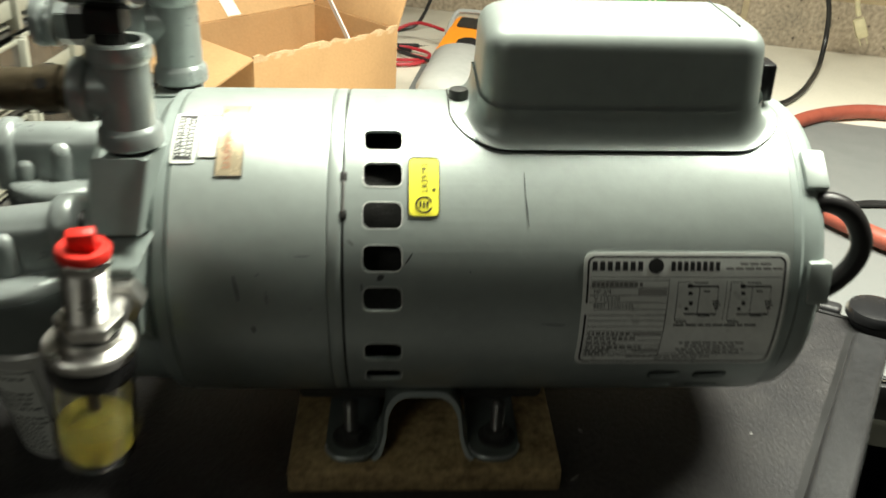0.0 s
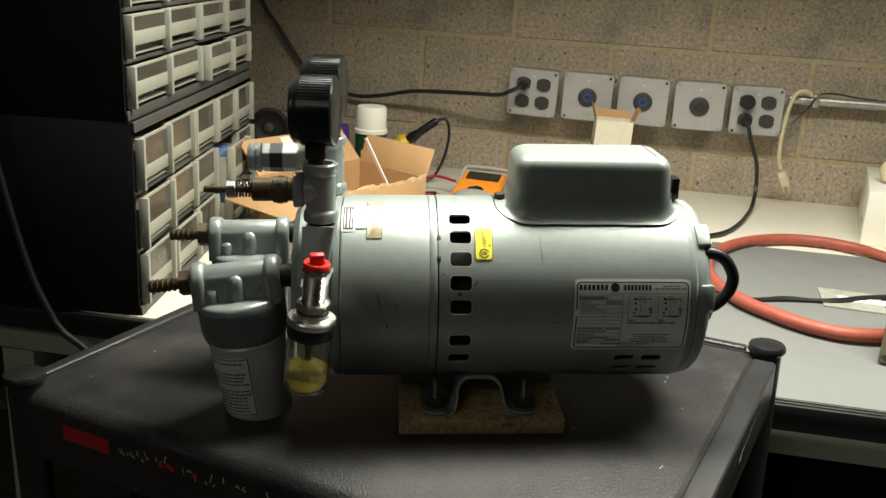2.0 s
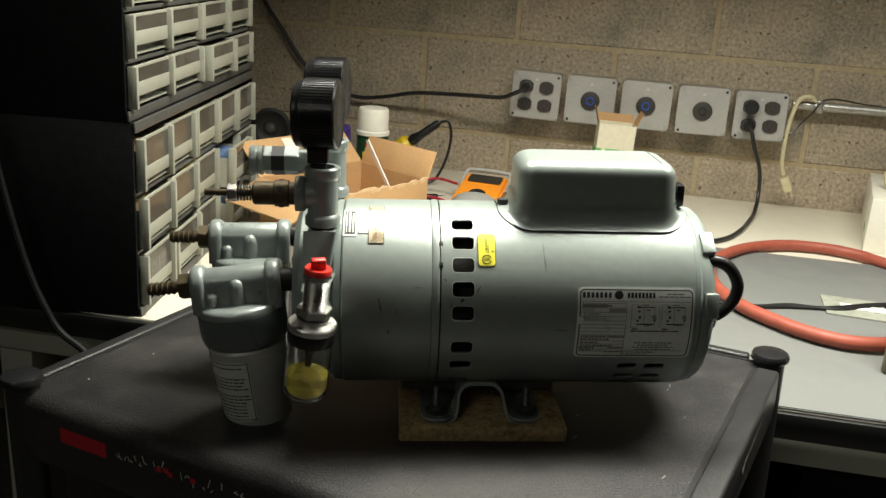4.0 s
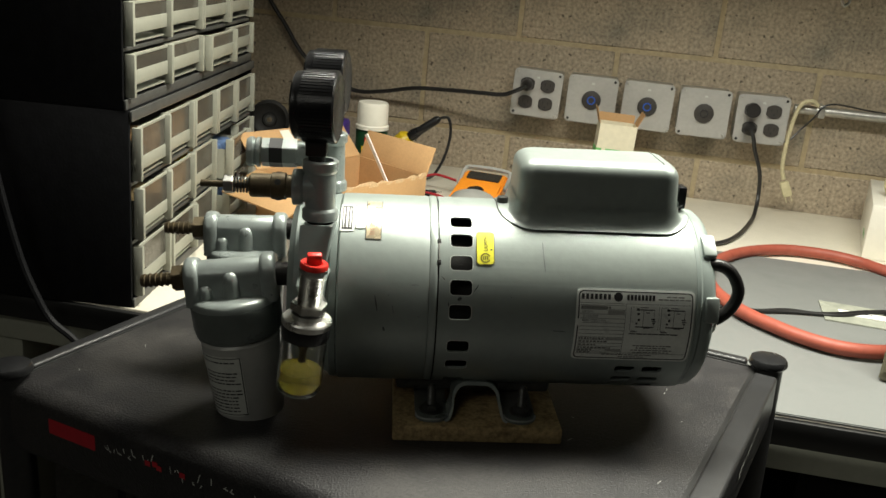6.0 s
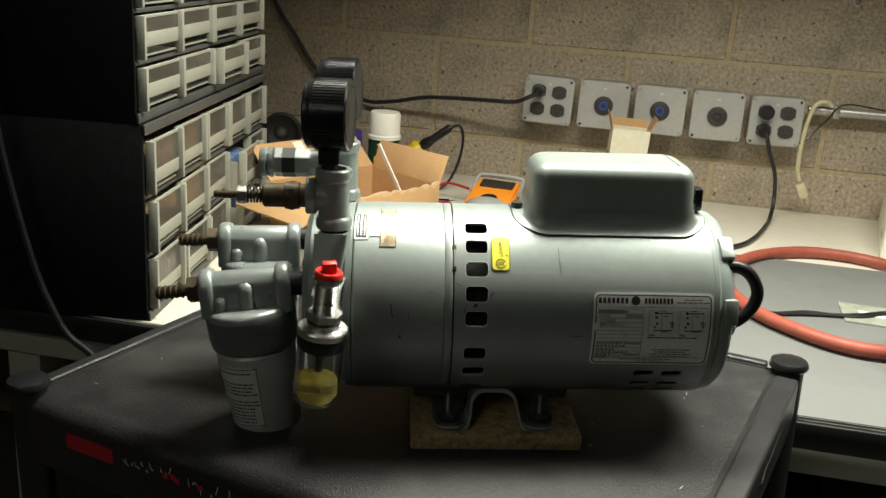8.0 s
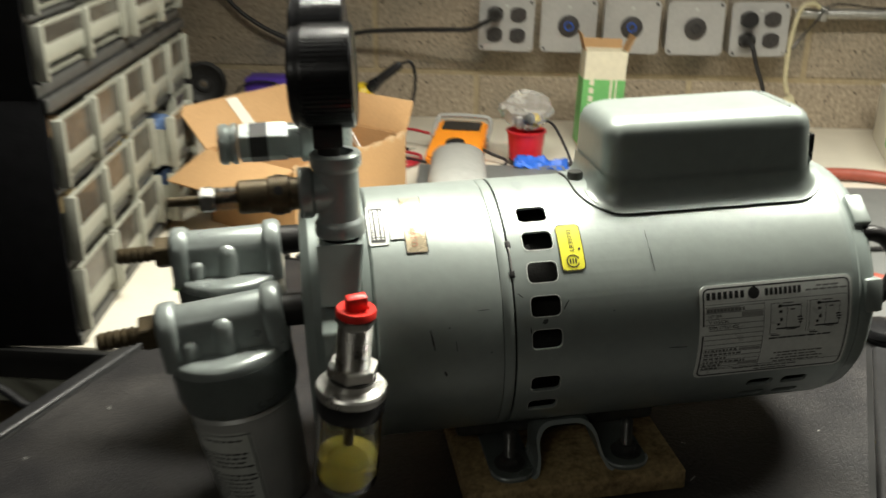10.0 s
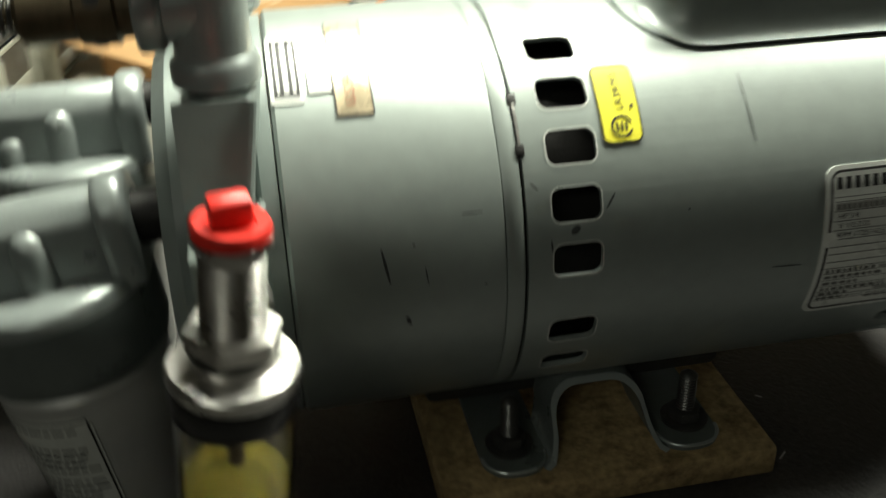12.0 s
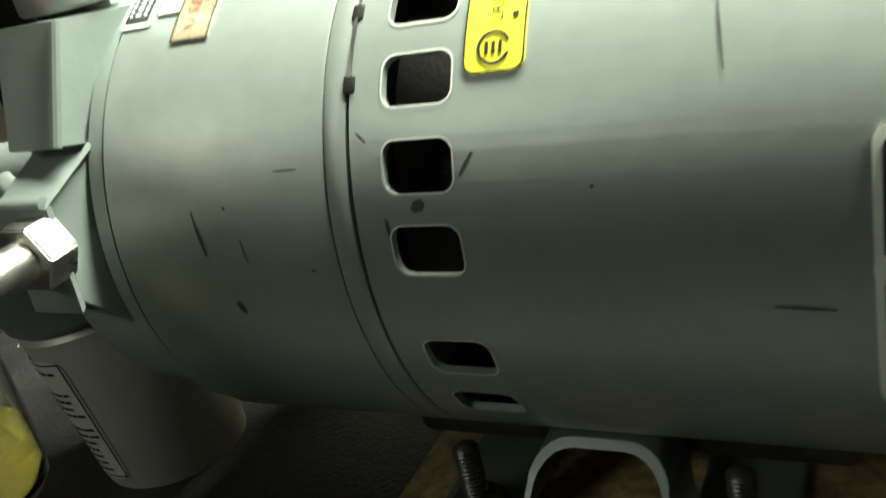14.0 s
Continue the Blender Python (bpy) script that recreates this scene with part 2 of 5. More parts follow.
def lathe(profile, n=48, start=0.0, sweep=360.0):
    """Turns a profile of (radius, z) about z; a radius of 0 closes an end."""
    bm = bmesh.new()
    full = sweep >= 359.9
    cols = n if full else n + 1
    rings = []
    for r, z in profile:
        if r < 1e-7:
            rings.append([bm.verts.new((0, 0, z))])
        else:
            rings.append([bm.verts.new((r * math.cos(radians(start + sweep * k / n)), r * math.sin(radians(start + sweep * k / n)), z)) for k in range(cols)])
    for a, b in zip(rings, rings[1:]):
        for k in range(n):
            k2 = (k + 1) % cols
            q = [a[k % len(a)], a[k2 % len(a)], b[k2 % len(b)], b[k % len(b)]]
            q = list(dict.fromkeys(q))
            if len(q) > 2:
                bm.faces.new(q)
    return bm


TOX = Matrix.Rotation(radians(90), 4, "Y")  # z to x
TOMX = Matrix.Rotation(radians(-90), 4, "Y")  # z to -x
TOMY = Matrix.Rotation(radians(90), 4, "X")  # z to -y


def at(x, y, z, m=None):
    return Matrix.Translation((x, y, z)) @ (m or Matrix())


def prism(poly, h, bev=0.0):
    """An outline in x and y, raised to height h."""
    bm = bmesh.new()
    f = bm.faces.new([bm.verts.new((x, y, 0)) for x, y in poly])
    top = bmesh.ops.extrude_face_region(bm, geom=[f])
    bmesh.ops.translate(bm, vec=(0, 0, h), verts=[w for w in top["geom"] if isinstance(w, bmesh.types.BMVert)])
    bmesh.ops.recalc_face_normals(bm, faces=bm.faces)
    if bev:
        bmesh.ops.bevel(bm, geom=[e for e in bm.edges], offset=bev, segments=2, affect="EDGES")
    return bm


def hexagon(r, h, bev=0.0006):
    return prism([(r * math.cos(radians(60 * k)), r * math.sin(radians(60 * k))) for k in range(6)], h, bev)


def round_rect(w, h, r, n=5):
    pts = []
    for cx, cy, a0 in ((w / 2 - r, h / 2 - r, 0), (-w / 2 + r, h / 2 - r, 90), (-w / 2 + r, -h / 2 + r, 180), (w / 2 - r, -h / 2 + r, 270)):
        for k in range(n + 1):
            a = radians(a0 + 90 * k / n)
            pts.append((cx + r * math.cos(a), cy + r * math.sin(a)))
    return pts


def smooth_path(pts, n=8):
    pts = [Vector(p) for p in pts]
    out = []
    for k in range(len(pts) - 1):
        p0, p1, p2, p3 = pts[max(k - 1, 0)], pts[k], pts[k + 1], pts[min(k + 2, len(pts) - 1)]
        for j in range(n):
            t = j / n
            out.append(0.5 * ((2 * p1) + (p2 - p0) * t + (2 * p0 - 5 * p1 + 4 * p2 - p3) * t * t + (3 * p1 - p0 - 3 * p2 + p3) * t ** 3))
    return out + [pts[-1]]


def tube(pts, r, n=10, steps=8, smooth=True):
    """A round cord, hose or wire along points."""
    path = smooth_path(pts, steps) if smooth else [Vector(p) for p in pts]
    bm = bmesh.new()
    rings, up = [], Vector((0.13, 0.21, 0.97))
    for k, p in enumerate(path):
        d = (path[min(k + 1, len(path) - 1)] - path[max(k - 1, 0)]).normalized()
        a = d.cross(up)
        if a.length < 0.05:
            a = d.cross(Vector((1, 0, 0)))
        a.normalize()
        b = a.cross(d).normalized()
        up = b
        rings.append([bm.verts.new(p + r * (a * math.cos(2 * math.pi * j / n) + b * math.sin(2 * math.pi * j / n))) for j in range(n)])
    for p, q in zip(rings, rings[1:]):
        for j in range(n):
            bm.faces.new((p[j], p[(j + 1) % n], q[(j + 1) % n], q[j]))
    bm.faces.new(rings[0])
    bm.faces.new(list(reversed(rings[-1])))
    return bm


def cut(bm, cutter):
    """bm less cutter, as a mesh."""
    a, b = (bpy.data.objects.new("tmp", mesh_of(x, "tmp")) for x in (bm, cutter))
    scene.collection.objects.link(a)
    scene.collection.objects.link(b)
    mod = a.modifiers.new("cut", "BOOLEAN")
    mod.operation, mod.object, mod.solver = "DIFFERENCE", b, "EXACT"
    out = bmesh.new()
    me = bpy.data.meshes.new_from_object(a.evaluated_get(bpy.context.evaluated_depsgraph_get()))
    out.from_mesh(me)
    for o in (a, b):
        data = o.data
        bpy.data.objects.remove(o)
        bpy.data.meshes.remove(data)
    bpy.data.meshes.remove(me)
    return out


def writing(text, size, m):
    """Letters as a flat mesh, in the plane z = 0 before m."""
    cu = bpy.data.curves.new("tmp", "FONT")
    cu.body, cu.size, cu.align_x, cu.align_y = text, size, "CENTER", "CENTER"
    ob = bpy.data.objects.new("tmp", cu)
    scene.collection.objects.link(ob)
    me = bpy.data.meshes.new_from_object(ob.evaluated_get(bpy.context.evaluated_depsgraph_get()))
    bpy.data.objects.remove(ob)
    bpy.data.curves.remove(cu)
    bm = bmesh.new()
    bm.from_mesh(me)
    bpy.data.meshes.remove(me)
    return moved(bm, m)


def bars(rows, th=0.0):
    """Flat strips (x0, x1, y0, y1) in the plane z = 0."""
    bm = bmesh.new()
    for x0, x1, y0, y1 in rows:
        bm.faces.new([bm.verts.new(p) for p in ((x0, y0, th), (x1, y0, th), (x1, y1, th), (x0, y1, th))])
    return bm


def text_bars(rng, x0, x1, y, h, lo=0.003, hi=0.009, gap=0.0012):
    """A line of unreadable words as short strips."""
    out, x = [], x0
    while x < x1 - lo:
        w = min(rng.uniform(lo, hi), x1 - x)
        out.append((x, x + w, y - h / 2, y + h / 2))
        x += w + gap
    return out


# the frame of the back wall: x along it, y into it, z up from the bench top
FM = Matrix(((0.97138, 0.23502, 0.03448, 0.46053), (-0.23487, 0.97199, -0.00834, 1.13235), (-0.03547, 0.0, 0.99937, 0.73011), (0, 0, 0, 1)))


def on_bench(u, n, h=0.0, turn=0.0):
    """A pose on the bench: u along the wall, n out from it, h over its top."""
    return FM @ pose(u, -n, h, 0, 0, turn)

# ---- the room ----


def slab(name, m, x0, x1, y0, y1, z0, z1, material, label, category):
    ob = new(name, mesh_of(block(x0, x1, y0, y1, z0, z1), name))
    ob.data.materials.append(material)
    ob.matrix_world = m
    return tagged(ob, label, category, kind="structure")


slab("floor", pose(0, 0, 0), -3.2, 4.2, -4.2, 3.2, -0.1, 0.0, FLOORM, "dark bare concrete basement floor under the cart and bench", "floor")
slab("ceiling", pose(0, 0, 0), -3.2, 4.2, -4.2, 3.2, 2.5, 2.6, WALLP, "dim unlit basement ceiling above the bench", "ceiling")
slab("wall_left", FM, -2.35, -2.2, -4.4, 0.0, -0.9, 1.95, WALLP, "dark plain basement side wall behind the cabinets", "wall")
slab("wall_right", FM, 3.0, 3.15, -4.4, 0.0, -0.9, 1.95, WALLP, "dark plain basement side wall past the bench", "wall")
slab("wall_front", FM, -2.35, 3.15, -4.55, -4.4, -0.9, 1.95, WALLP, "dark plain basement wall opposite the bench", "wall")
wall_back = slab("wall_back", FM, -2.2, 3.0, 0.0025, 0.16, -0.85, 1.9, MORTAR, "concrete block basement wall with yellowish mortar joints", "wall")

# ---- the bench along the wall ----
bench = thing("workbench", on_bench(0, 0), "long white laminate workbench against the block wall", "workbench")
part("worktop", block(-2.0, 2.4, -1.012, -0.004, -0.028, 0.0, 0.002), LAMINATE, bench)
part("front_edge", block(-2.0, 2.4, -1.022, -1.0125, -0.034, -0.002, 0.002), BLACKED, bench, "black front edging")
part("apron", block(-2.0, 2.4, -1.0, -0.975, -0.075, -0.0285, 0.002), WHITEFR, bench, "cream steel rail under the top")
for x in (-0.818, 0.12):
    part("leg", block(x - 0.026, x + 0.022, -0.99, -0.93, -0.70, -0.0755, 0.003), WHITEFR, bench)
    part("leg", block(x - 0.022, x + 0.022, -0.12, -0.075, -0.70, -0.029, 0.003), WHITEFR, bench)
    part("crossbar", block(x - 0.02, x + 0.02, -0.9445, -0.1205, -0.60, -0.57, 0.003), WHITEFR, bench)

ped = thing("drawer_pedestal", on_bench(0, 0, -0.03), "cream three-drawer pedestal with black pull handles under the bench", "drawer unit")
part("body", block(0.20, 0.98, -0.965, -0.30, -0.64, -0.005, 0.003), CABBLK, ped, "black carcass")
for k in range(3):
    top = -0.006 - 0.115 * k
    dr = part("drawer", block(0.337, 0.72, -0.985, -0.966, top - 0.110, top, 0.002), DRAWERF, ped)
    part("handle", tube([(0.420, -0.985, top - 0.05), (0.422, -1.004, top - 0.05), (0.430, -1.012, top - 0.05), (0.495, -1.012, top - 0.05), (0.503, -1.004, top - 0.05), (0.505, -0.985, top - 0.05)], 0.004, 8, 4), BLACKPL, dr, "black bow handle")

mat_ob = thing("desk_mat", on_bench(0, 0, 0.0), "dark grey desk mat lying over the front of the bench", "mat")
part("mat", moved(prism([(0.065, -1.017), (1.25, -1.017), (1.25, -0.40), (0.130, -0.40)], 0.0036, 0.0012), at(0, 0, 0.0004)), MAT, mat_ob)

# ---- the utility cart ----
CC = (-0.043, 0.0535)
CART = thing("utility_cart", pose(CC[0], CC[1], 0.0, 0, 0, -31.0), "black plastic utility cart with round corner posts", "cart")
HX, HY, ZT = 0.308, 0.2245, 0.79
top = block(-HX - 0.012, HX + 0.012, -HY - 0.012, HY + 0.012, ZT - 0.075, ZT, 0.018, 5)
part("tray", top, CARTPL, CART, "scuffed textured black top")
for x0, x1, y0, y1 in ((-HX + 0.022, HX - 0.022, HY + 0.001, HY + 0.0140), (HX - 0.0095, HX + 0.0145, -HY + 0.022, HY - 0.022), (-HX - 0.0140, -HX + 0.0025, -HY + 0.022, HY - 0.022)):
    part("rim", block(x0, x1, y0, y1, ZT - 0.040, ZT + 0.0038, 0.0036, 4), CARTRIM, CART)
for x0, x1, y0, y1 in ((-HX, HX, HY - 0.003, HY + 0.0008), (HX - 0.0140, HX - 0.0100, -HY + 0.003, HY - 0.003), (-HX + 0.0027, -HX + 0.006, -HY + 0.003, HY - 0.003)):
    part("groove", block(x0, x1, y0, y1, ZT - 0.001, ZT + 0.0004), BLACKED, CART)
# a worn strip that has lifted along the rim
worn = bmesh.new()
r6 = random.Random(6)
last = None
for k in range(22):
    y = 0.098 - 0.0040 * k
    row = [worn.verts.new((HX + 0.0151 + r6.uniform(0.0, 0.0006), y, ZT - 0.006 - 0.0003 * k - r6.uniform(0.0, 0.002))), worn.verts.new((HX + 0.0154, y, ZT - 0.0075 - 0.0003 * k - (0.008 if k > 18 else r6.uniform(0.0005, 0.003))))]
    if last:
        worn.faces.new((last[0], last[1], row[1], row[0]))
    last = row
part("worn_strip", worn, GREYPL, CART, "pale scuffed strip lifting from the rim")
for sx in (-1, 1):
    for sy in (-1, 1):
        leg = part("post", moved(lathe([(0.0, 0.0), (0.016, 0.0), (0.016, ZT + 0.004), (0.0, ZT + 0.004)], 24), at(sx * HX, sy * HY, 0.0)), CARTRIM, CART)
        part("cap", moved(lathe([(0.0, ZT + 0.0045), (0.0180, ZT + 0.0045), (0.0200, ZT + 0.007), (0.0200, ZT + 0.0105), (0.0182, ZT + 0.0135), (0.012, ZT + 0.0155), (0.0, ZT + 0.016)], 28), at(sx * HX, sy * HY, 0.0)), BLACKPL, leg, "round black post cap")
part("lower_tray", block(-HX - 0.012, HX + 0.012, -HY - 0.012, HY + 0.012, 0.20, 0.25, 0.009, 3), CARTPL, CART)
# maker's strip and worn lettering on the front lip
FRONT = pose(0, -HY - 0.0123, ZT, 90, 0, 0)
part("label", bars([(-0.245, -0.186, -0.0345, -0.0195)]), REDLIP, CART, "small red label on the lip").matrix_local = FRONT
rl = random.Random(4)
strokes, reds = bmesh.new(), []
x = -0.172
while x < 0.03:
    w_, h_, y_ = rl.uniform(0.0015, 0.005), rl.uniform(0.002, 0.009), -0.026 + rl.uniform(-0.006, 0.004)
    sl = rl.uniform(-0.003, 0.003)
    t_ = rl.uniform(0.0006, 0.0013)
    strokes.faces.new([strokes.verts.new(p) for p in ((x, y_, 0), (x + t_, y_, 0), (x + t_ + sl, y_ + h_, 0), (x + sl, y_ + h_, 0))])
    if rl.random() < 0.5:
        strokes.faces.new([strokes.verts.new(p) for p in ((x, y_, 0), (x + w_, y_ - 0.001, 0), (x + w_, y_ + 0.0004, 0), (x, y_ + 0.001, 0))])
    if rl.random() < 0.22:
        reds.append((x + 0.002, x + 0.008, y_ - 0.004, y_ + 0.001))
    x += w_ + rl.choice((0.001, 0.002, 0.003, 0.009))
part("lettering", strokes, LABELW, CART, "worn pale lettering on the lip").matrix_local = FRONT
for row in reds:
    part("red_ink", bars([row]), REDLIP, CART, "worn red print on the lip").matrix_local = FRONT @ pose(0, 0, 0.0002)
# pale scratches and specks on the top
sc = bmesh.new()
for k in range(26):
    x, y, a, l = rl.uniform(-0.27, 0.28), rl.uniform(-0.2, 0.2), rl.uniform(0, 3.14), abs(rl.gauss(0, 0.0022)) + 0.0006
    d, q = Vector((math.cos(a), math.sin(a), 0)) * l, Vector((-math.sin(a), math.cos(a), 0)) * rl.uniform(0.0002, 0.0006)
    c = Vector((x, y, ZT + 0.0004))
    sc.faces.new([sc.verts.new(p) for p in (c - d - q, c + d - q, c + d + q, c - d + q)])
tagged(part("scratches", sc, GREYPL, CART, "pale scratches and specks"), kind="stuff")

# ---- wood block under the pump ----
wb = thing("wood_block", pose(0.0125, 0.0, ZT), "short offcut of brown particle board under the pump", "board")
part("board", block(-0.0745, 0.0735, -0.084, 0.066, 0.0, 0.0150, 0.0022), WOOD, wb)

# ---- the vacuum pump ----
ZA, R = 0.9016, 0.0836
PZ = ZT + 0.0152
PUMP = thing("vacuum_pump", pose(0, 0, PZ), "grey electric motor vacuum pump with gauges, filters and oiler", "vacuum pump")


def pump_part(name, bm, material, parent=None, label="", smooth=35):
    if isinstance(bm, bmesh.types.BMesh):
        bm.transform(Matrix.Translation((0, 0, -PZ)))
    return part(name, bm, material, parent or PUMP, label, smooth)


AX = Matrix.Translation((0, 0, ZA)) @ TOX  # turned parts lie along x


def on_shell(x, ang, r=R):
    """A pose on the round shell: its z points out, its x along the axis, its y up the shell."""
    a = radians(ang)
    out = Vector((0, -math.cos(a), math.sin(a)))
    yy = Vector((0, math.sin(a), math.cos(a)))
    p = Vector((x, 0, ZA)) + out * r
    return Matrix(((1, yy.x, out.x, p.x), (0, yy.y, out.y, p.y), (0, yy.z, out.z, p.z), (0, 0, 0, 1)))


def wrapped(bm, x, ang, r=R):
    """Lays a flat piece (x along the axis, y up) round the shell."""
    for w in bm.verts:
        a = radians(ang) + w.co.y / R
        rr = r + w.co.z
        w.co = Vector((x + w.co.x, -rr * math.cos(a), ZA + rr * math.sin(a)))
    return bm


def grid_plate(w, h, r, nx=1, ny=14, th=0.0004):
    """A thin plate with rounded corners, cut into strips so that it can be wrapped."""
    ys = sorted({-h / 2, h / 2, *[(-h / 2 + r * (1 - math.cos(radians(18 * k)))) for k in range(6)], *[(h / 2 - r * (1 - math.cos(radians(18 * k)))) for k in range(6)], *[-h / 2 + h * k / ny for k in range(1, ny)]})
    bm = bmesh.new()
    last = None
    for y in ys:
        d = max(0.0, r - (h / 2 - abs(y)))
        half = w / 2 - (r - math.sqrt(max(r * r - d * d, 0.0)))
        row = [bm.verts.new((-half, y, th)), bm.verts.new((half, y, th)), bm.verts.new((half, y, 0)), bm.verts.new((-half, y, 0))]
        if last:
            for k in range(4):
                bm.faces.new((last[k], last[(k + 1) % 4], row[(k + 1) % 4], row[k]))
        else:
            bm.faces.new(row)
        last = row
    bm.faces.new(last)
    return bm


# motor shell with real ventilation openings
shell = moved(lathe([(R, -0.0284), (R, 0.1895), (R - 0.0022, 0.1895), (R - 0.0022, -0.0284), (R, -0.0284)], 144), AX)
VENTS = [62.6, 48.7, 34.6, 20.4, 6.3, -15.9, -30.9, -53.5, -67.0]
cutter = join(*[moved(prism(round_rect(0.0188, 0.0128, 0.0036), 0.02), on_shell(-0.0099, a, R - 0.01)) for a in VENTS],
              *[moved(prism(round_rect(0.0175, 0.0085, 0.003), 0.02), on_shell(x, a, R - 0.01)) for x in (0.137, 0.161) for a in (-31, -43, -55)])
pump_part("motor_shell", cut(shell, cutter), PAINT, label="grey enamelled motor shell with vent slots", smooth=40)
# bright worn rims of the vents
for a in VENTS[:8]:
    o_, i_ = round_rect(0.0194, 0.0134, 0.0038), round_rect(0.0186, 0.0126, 0.0035)
    bm = bmesh.new()
    vo, vi = [bm.verts.new((x, y, 0.0003)) for x, y in o_], [bm.verts.new((x, y, 0.0003)) for x, y in i_]
    for k in range(len(vo)):
        bm.faces.new((vo[k], vo[(k + 1) % len(vo)], vi[(k + 1) % len(vo)], vi[k]))
    pump_part("vent_edge", wrapped(bm, -0.0099, a), LABELN, label="worn bright edge of a vent slot")
# stator coloured near black, so the shade inside the vents is in its colour
pump_part("stator", moved(lathe([(0.0, -0.026), (0.066, -0.026), (0.066, 0.028), (0.058, 0.03), (0.058, 0.17), (0.0, 0.17)], 48), AX), IRON, label="windings inside, near black for the shade in the vents")
pump_part("adaptor_ring", moved(lathe([(R - 0.003, -0.0296), (R - 0.0003, -0.0297), (R, -0.0302), (R, -0.0352), (R - 0.0004, -0.0362), (R - 0.003, -0.0366)], 144), AX), PAINT)
pump_part("seam", moved(lathe([(R - 0.0022, -0.0366), (R - 0.0022, -0.0284)], 96), AX), IRON, label="dark seam gap")
pump_part("pump_body", moved(lathe([(R - 0.006, -0.0364), (R - 0.0003, -0.0366), (R, -0.0374), (R, -0.1115), (R - 0.001, -0.1128), (R - 0.004, -0.113)], 144), AX), PAINT, label="smooth grey pump barrel")
# right hand end bell
pump_part("end_bell", moved(lathe([(R - 0.003, 0.1895), (R - 0.0006, 0.1899), (R - 0.0006, 0.1935), (R - 0.0022, 0.1955), (R - 0.0025, 0.2025), (R - 0.006, 0.2072), (R - 0.014, 0.2105), (0.05, 0.2125), (0.03, 0.2165), (0.0, 0.2175)], 96), AX), CAST, label="grey cast end bell")
for a in (52, 12):
    pump_part("lug", moved(block(-0.006, 0.006, -0.011, 0.011, -0.006, 0.0035, 0.002), on_shell(0.2035, a, R - 0.003)), PAINT)
for a in (47, 0):
    pump_part("connector", moved(lathe([(0.0, 0.0), (0.010, 0.0), (0.010, 0.008), (0.007, 0.010), (0.0, 0.010)], 20), at(0.2035, -0.062 * math.cos(radians(a)), ZA + 0.062 * math.sin(radians(a)), TOX)), LABELW, label="bright cable gland")
pump_part("cable_loop", tube([(0.198, -0.056, ZA + 0.0490), (0.212, -0.057, ZA + 0.0500), (0.2225, -0.058, ZA + 0.0450), (0.2295, -0.059, ZA + 0.0350), (0.2315, -0.060, ZA + 0.0250), (0.2275, -0.060, ZA + 0.0130), (0.2170, -0.060, ZA + 0.0025), (0.203, -0.060, ZA - 0.002)], 0.0054, 12), CORD, label="thick black jumper cable")

# capacitor cover on top
cx0, cx1, cyh = 0.0365, 0.1800, 0.0385


def dome(x0, x1, yh, z0, z1, rb, taper=0.0025):
    """A pressed cover: rounded upper edges and corners, walls that lean in."""
    bm = bmesh.new()
    w, h = x1 - x0, 2 * yh
    rings = []
    prof = [(0.0, z0), (taper * 0.4, z0 + (z1 - z0) * 0.45)] + [(taper + rb * (1 - math.cos(radians(15 * k))), z1 - rb + rb * math.sin(radians(15 * k))) for k in range(7)]
    for d, z in prof:
        rings.append([bm.verts.new(((x0 + x1) / 2 + px, py, z)) for px, py in round_rect(w - 2 * d, h - 2 * d, max(0.0135 - d * 0.25, 0.004), 6)])
    for a, b in zip(rings, rings[1:]):
        for k in range(len(a)):
            bm.faces.new((a[k], a[(k + 1) % len(a)], b[(k + 1) % len(a)], b[k]))
    bm.faces.new(rings[-1])
    return bm


cover = pump_part("capacitor_cover", dome(cx0, cx1, cyh, 0.955, 1.0312, 0.0125), PAINT, label="grey pressed capacitor cover", smooth=50)
# the cover's flange lies on the shell
fl = grid_plate(0.168, 2 * R * radians(32.0), 0.03, 1, 30, 0.0012)
pump_part("cover_flange", wrapped(fl, 0.1075, 90), PAINT, cover)
fw = bmesh.new()
rows = []
for k in range(9):
    t = k / 8
    d = -0.0070 * (1 - t) ** 2
    zz = 0.0015 + 0.014 * t ** 2
    ring = []
    for px, py in round_rect(cx1 - cx0 - 2 * d, 2 * cyh - 2 * d, 0.0145 - d, 8):
        base = ZA + math.sqrt(max((R + 0.0006) ** 2 - py * py, 0.0))
        ring.append(fw.verts.new(((cx0 + cx1) / 2 + px, py, base + zz)))
    rows.append(ring)
for a, b in zip(rows, rows[1:]):
    for k in range(len(a)):
        fw.faces.new((a[k], a[(k + 1) % len(a)], b[(k + 1) % len(a)], b[k]))
pump_part("cover_fillet", fw, PAINT, cover, smooth=60)
fe = grid_plate(0.1696, 2 * R * radians(32.5), 0.031, 1, 30, 0.0004)
pump_part("flange_gap", wrapped(fe, 0.1075, 90), IRON, cover, "dark gap under the flange")
pump_part("cover_seam", join(block(0.1625, 0.1632, -0.026, 0.026, 1.0305, 1.0315)), SCUFF, cover, "seam of the pressed end cap")
for x, a in ((0.0285, 88), (0.1855, 88)):
    b_ = pump_part("bolt", moved(lathe([(0.0, 0.0), (0.0052, 0.0), (0.0052, 0.0035), (0.0045, 0.0048), (0.0, 0.0052)], 20), on_shell(x, a, R + 0.001)), DARKSTEEL)
pump_part("cord_clamp", join(block(0.1835, 0.1915, -0.012, 0.004, 0.988, 1.008, 0.002), block(0.1775, 0.1835, -0.009, 0.001, 0.991, 1.001)), BLACKPL, label="black cord grip")

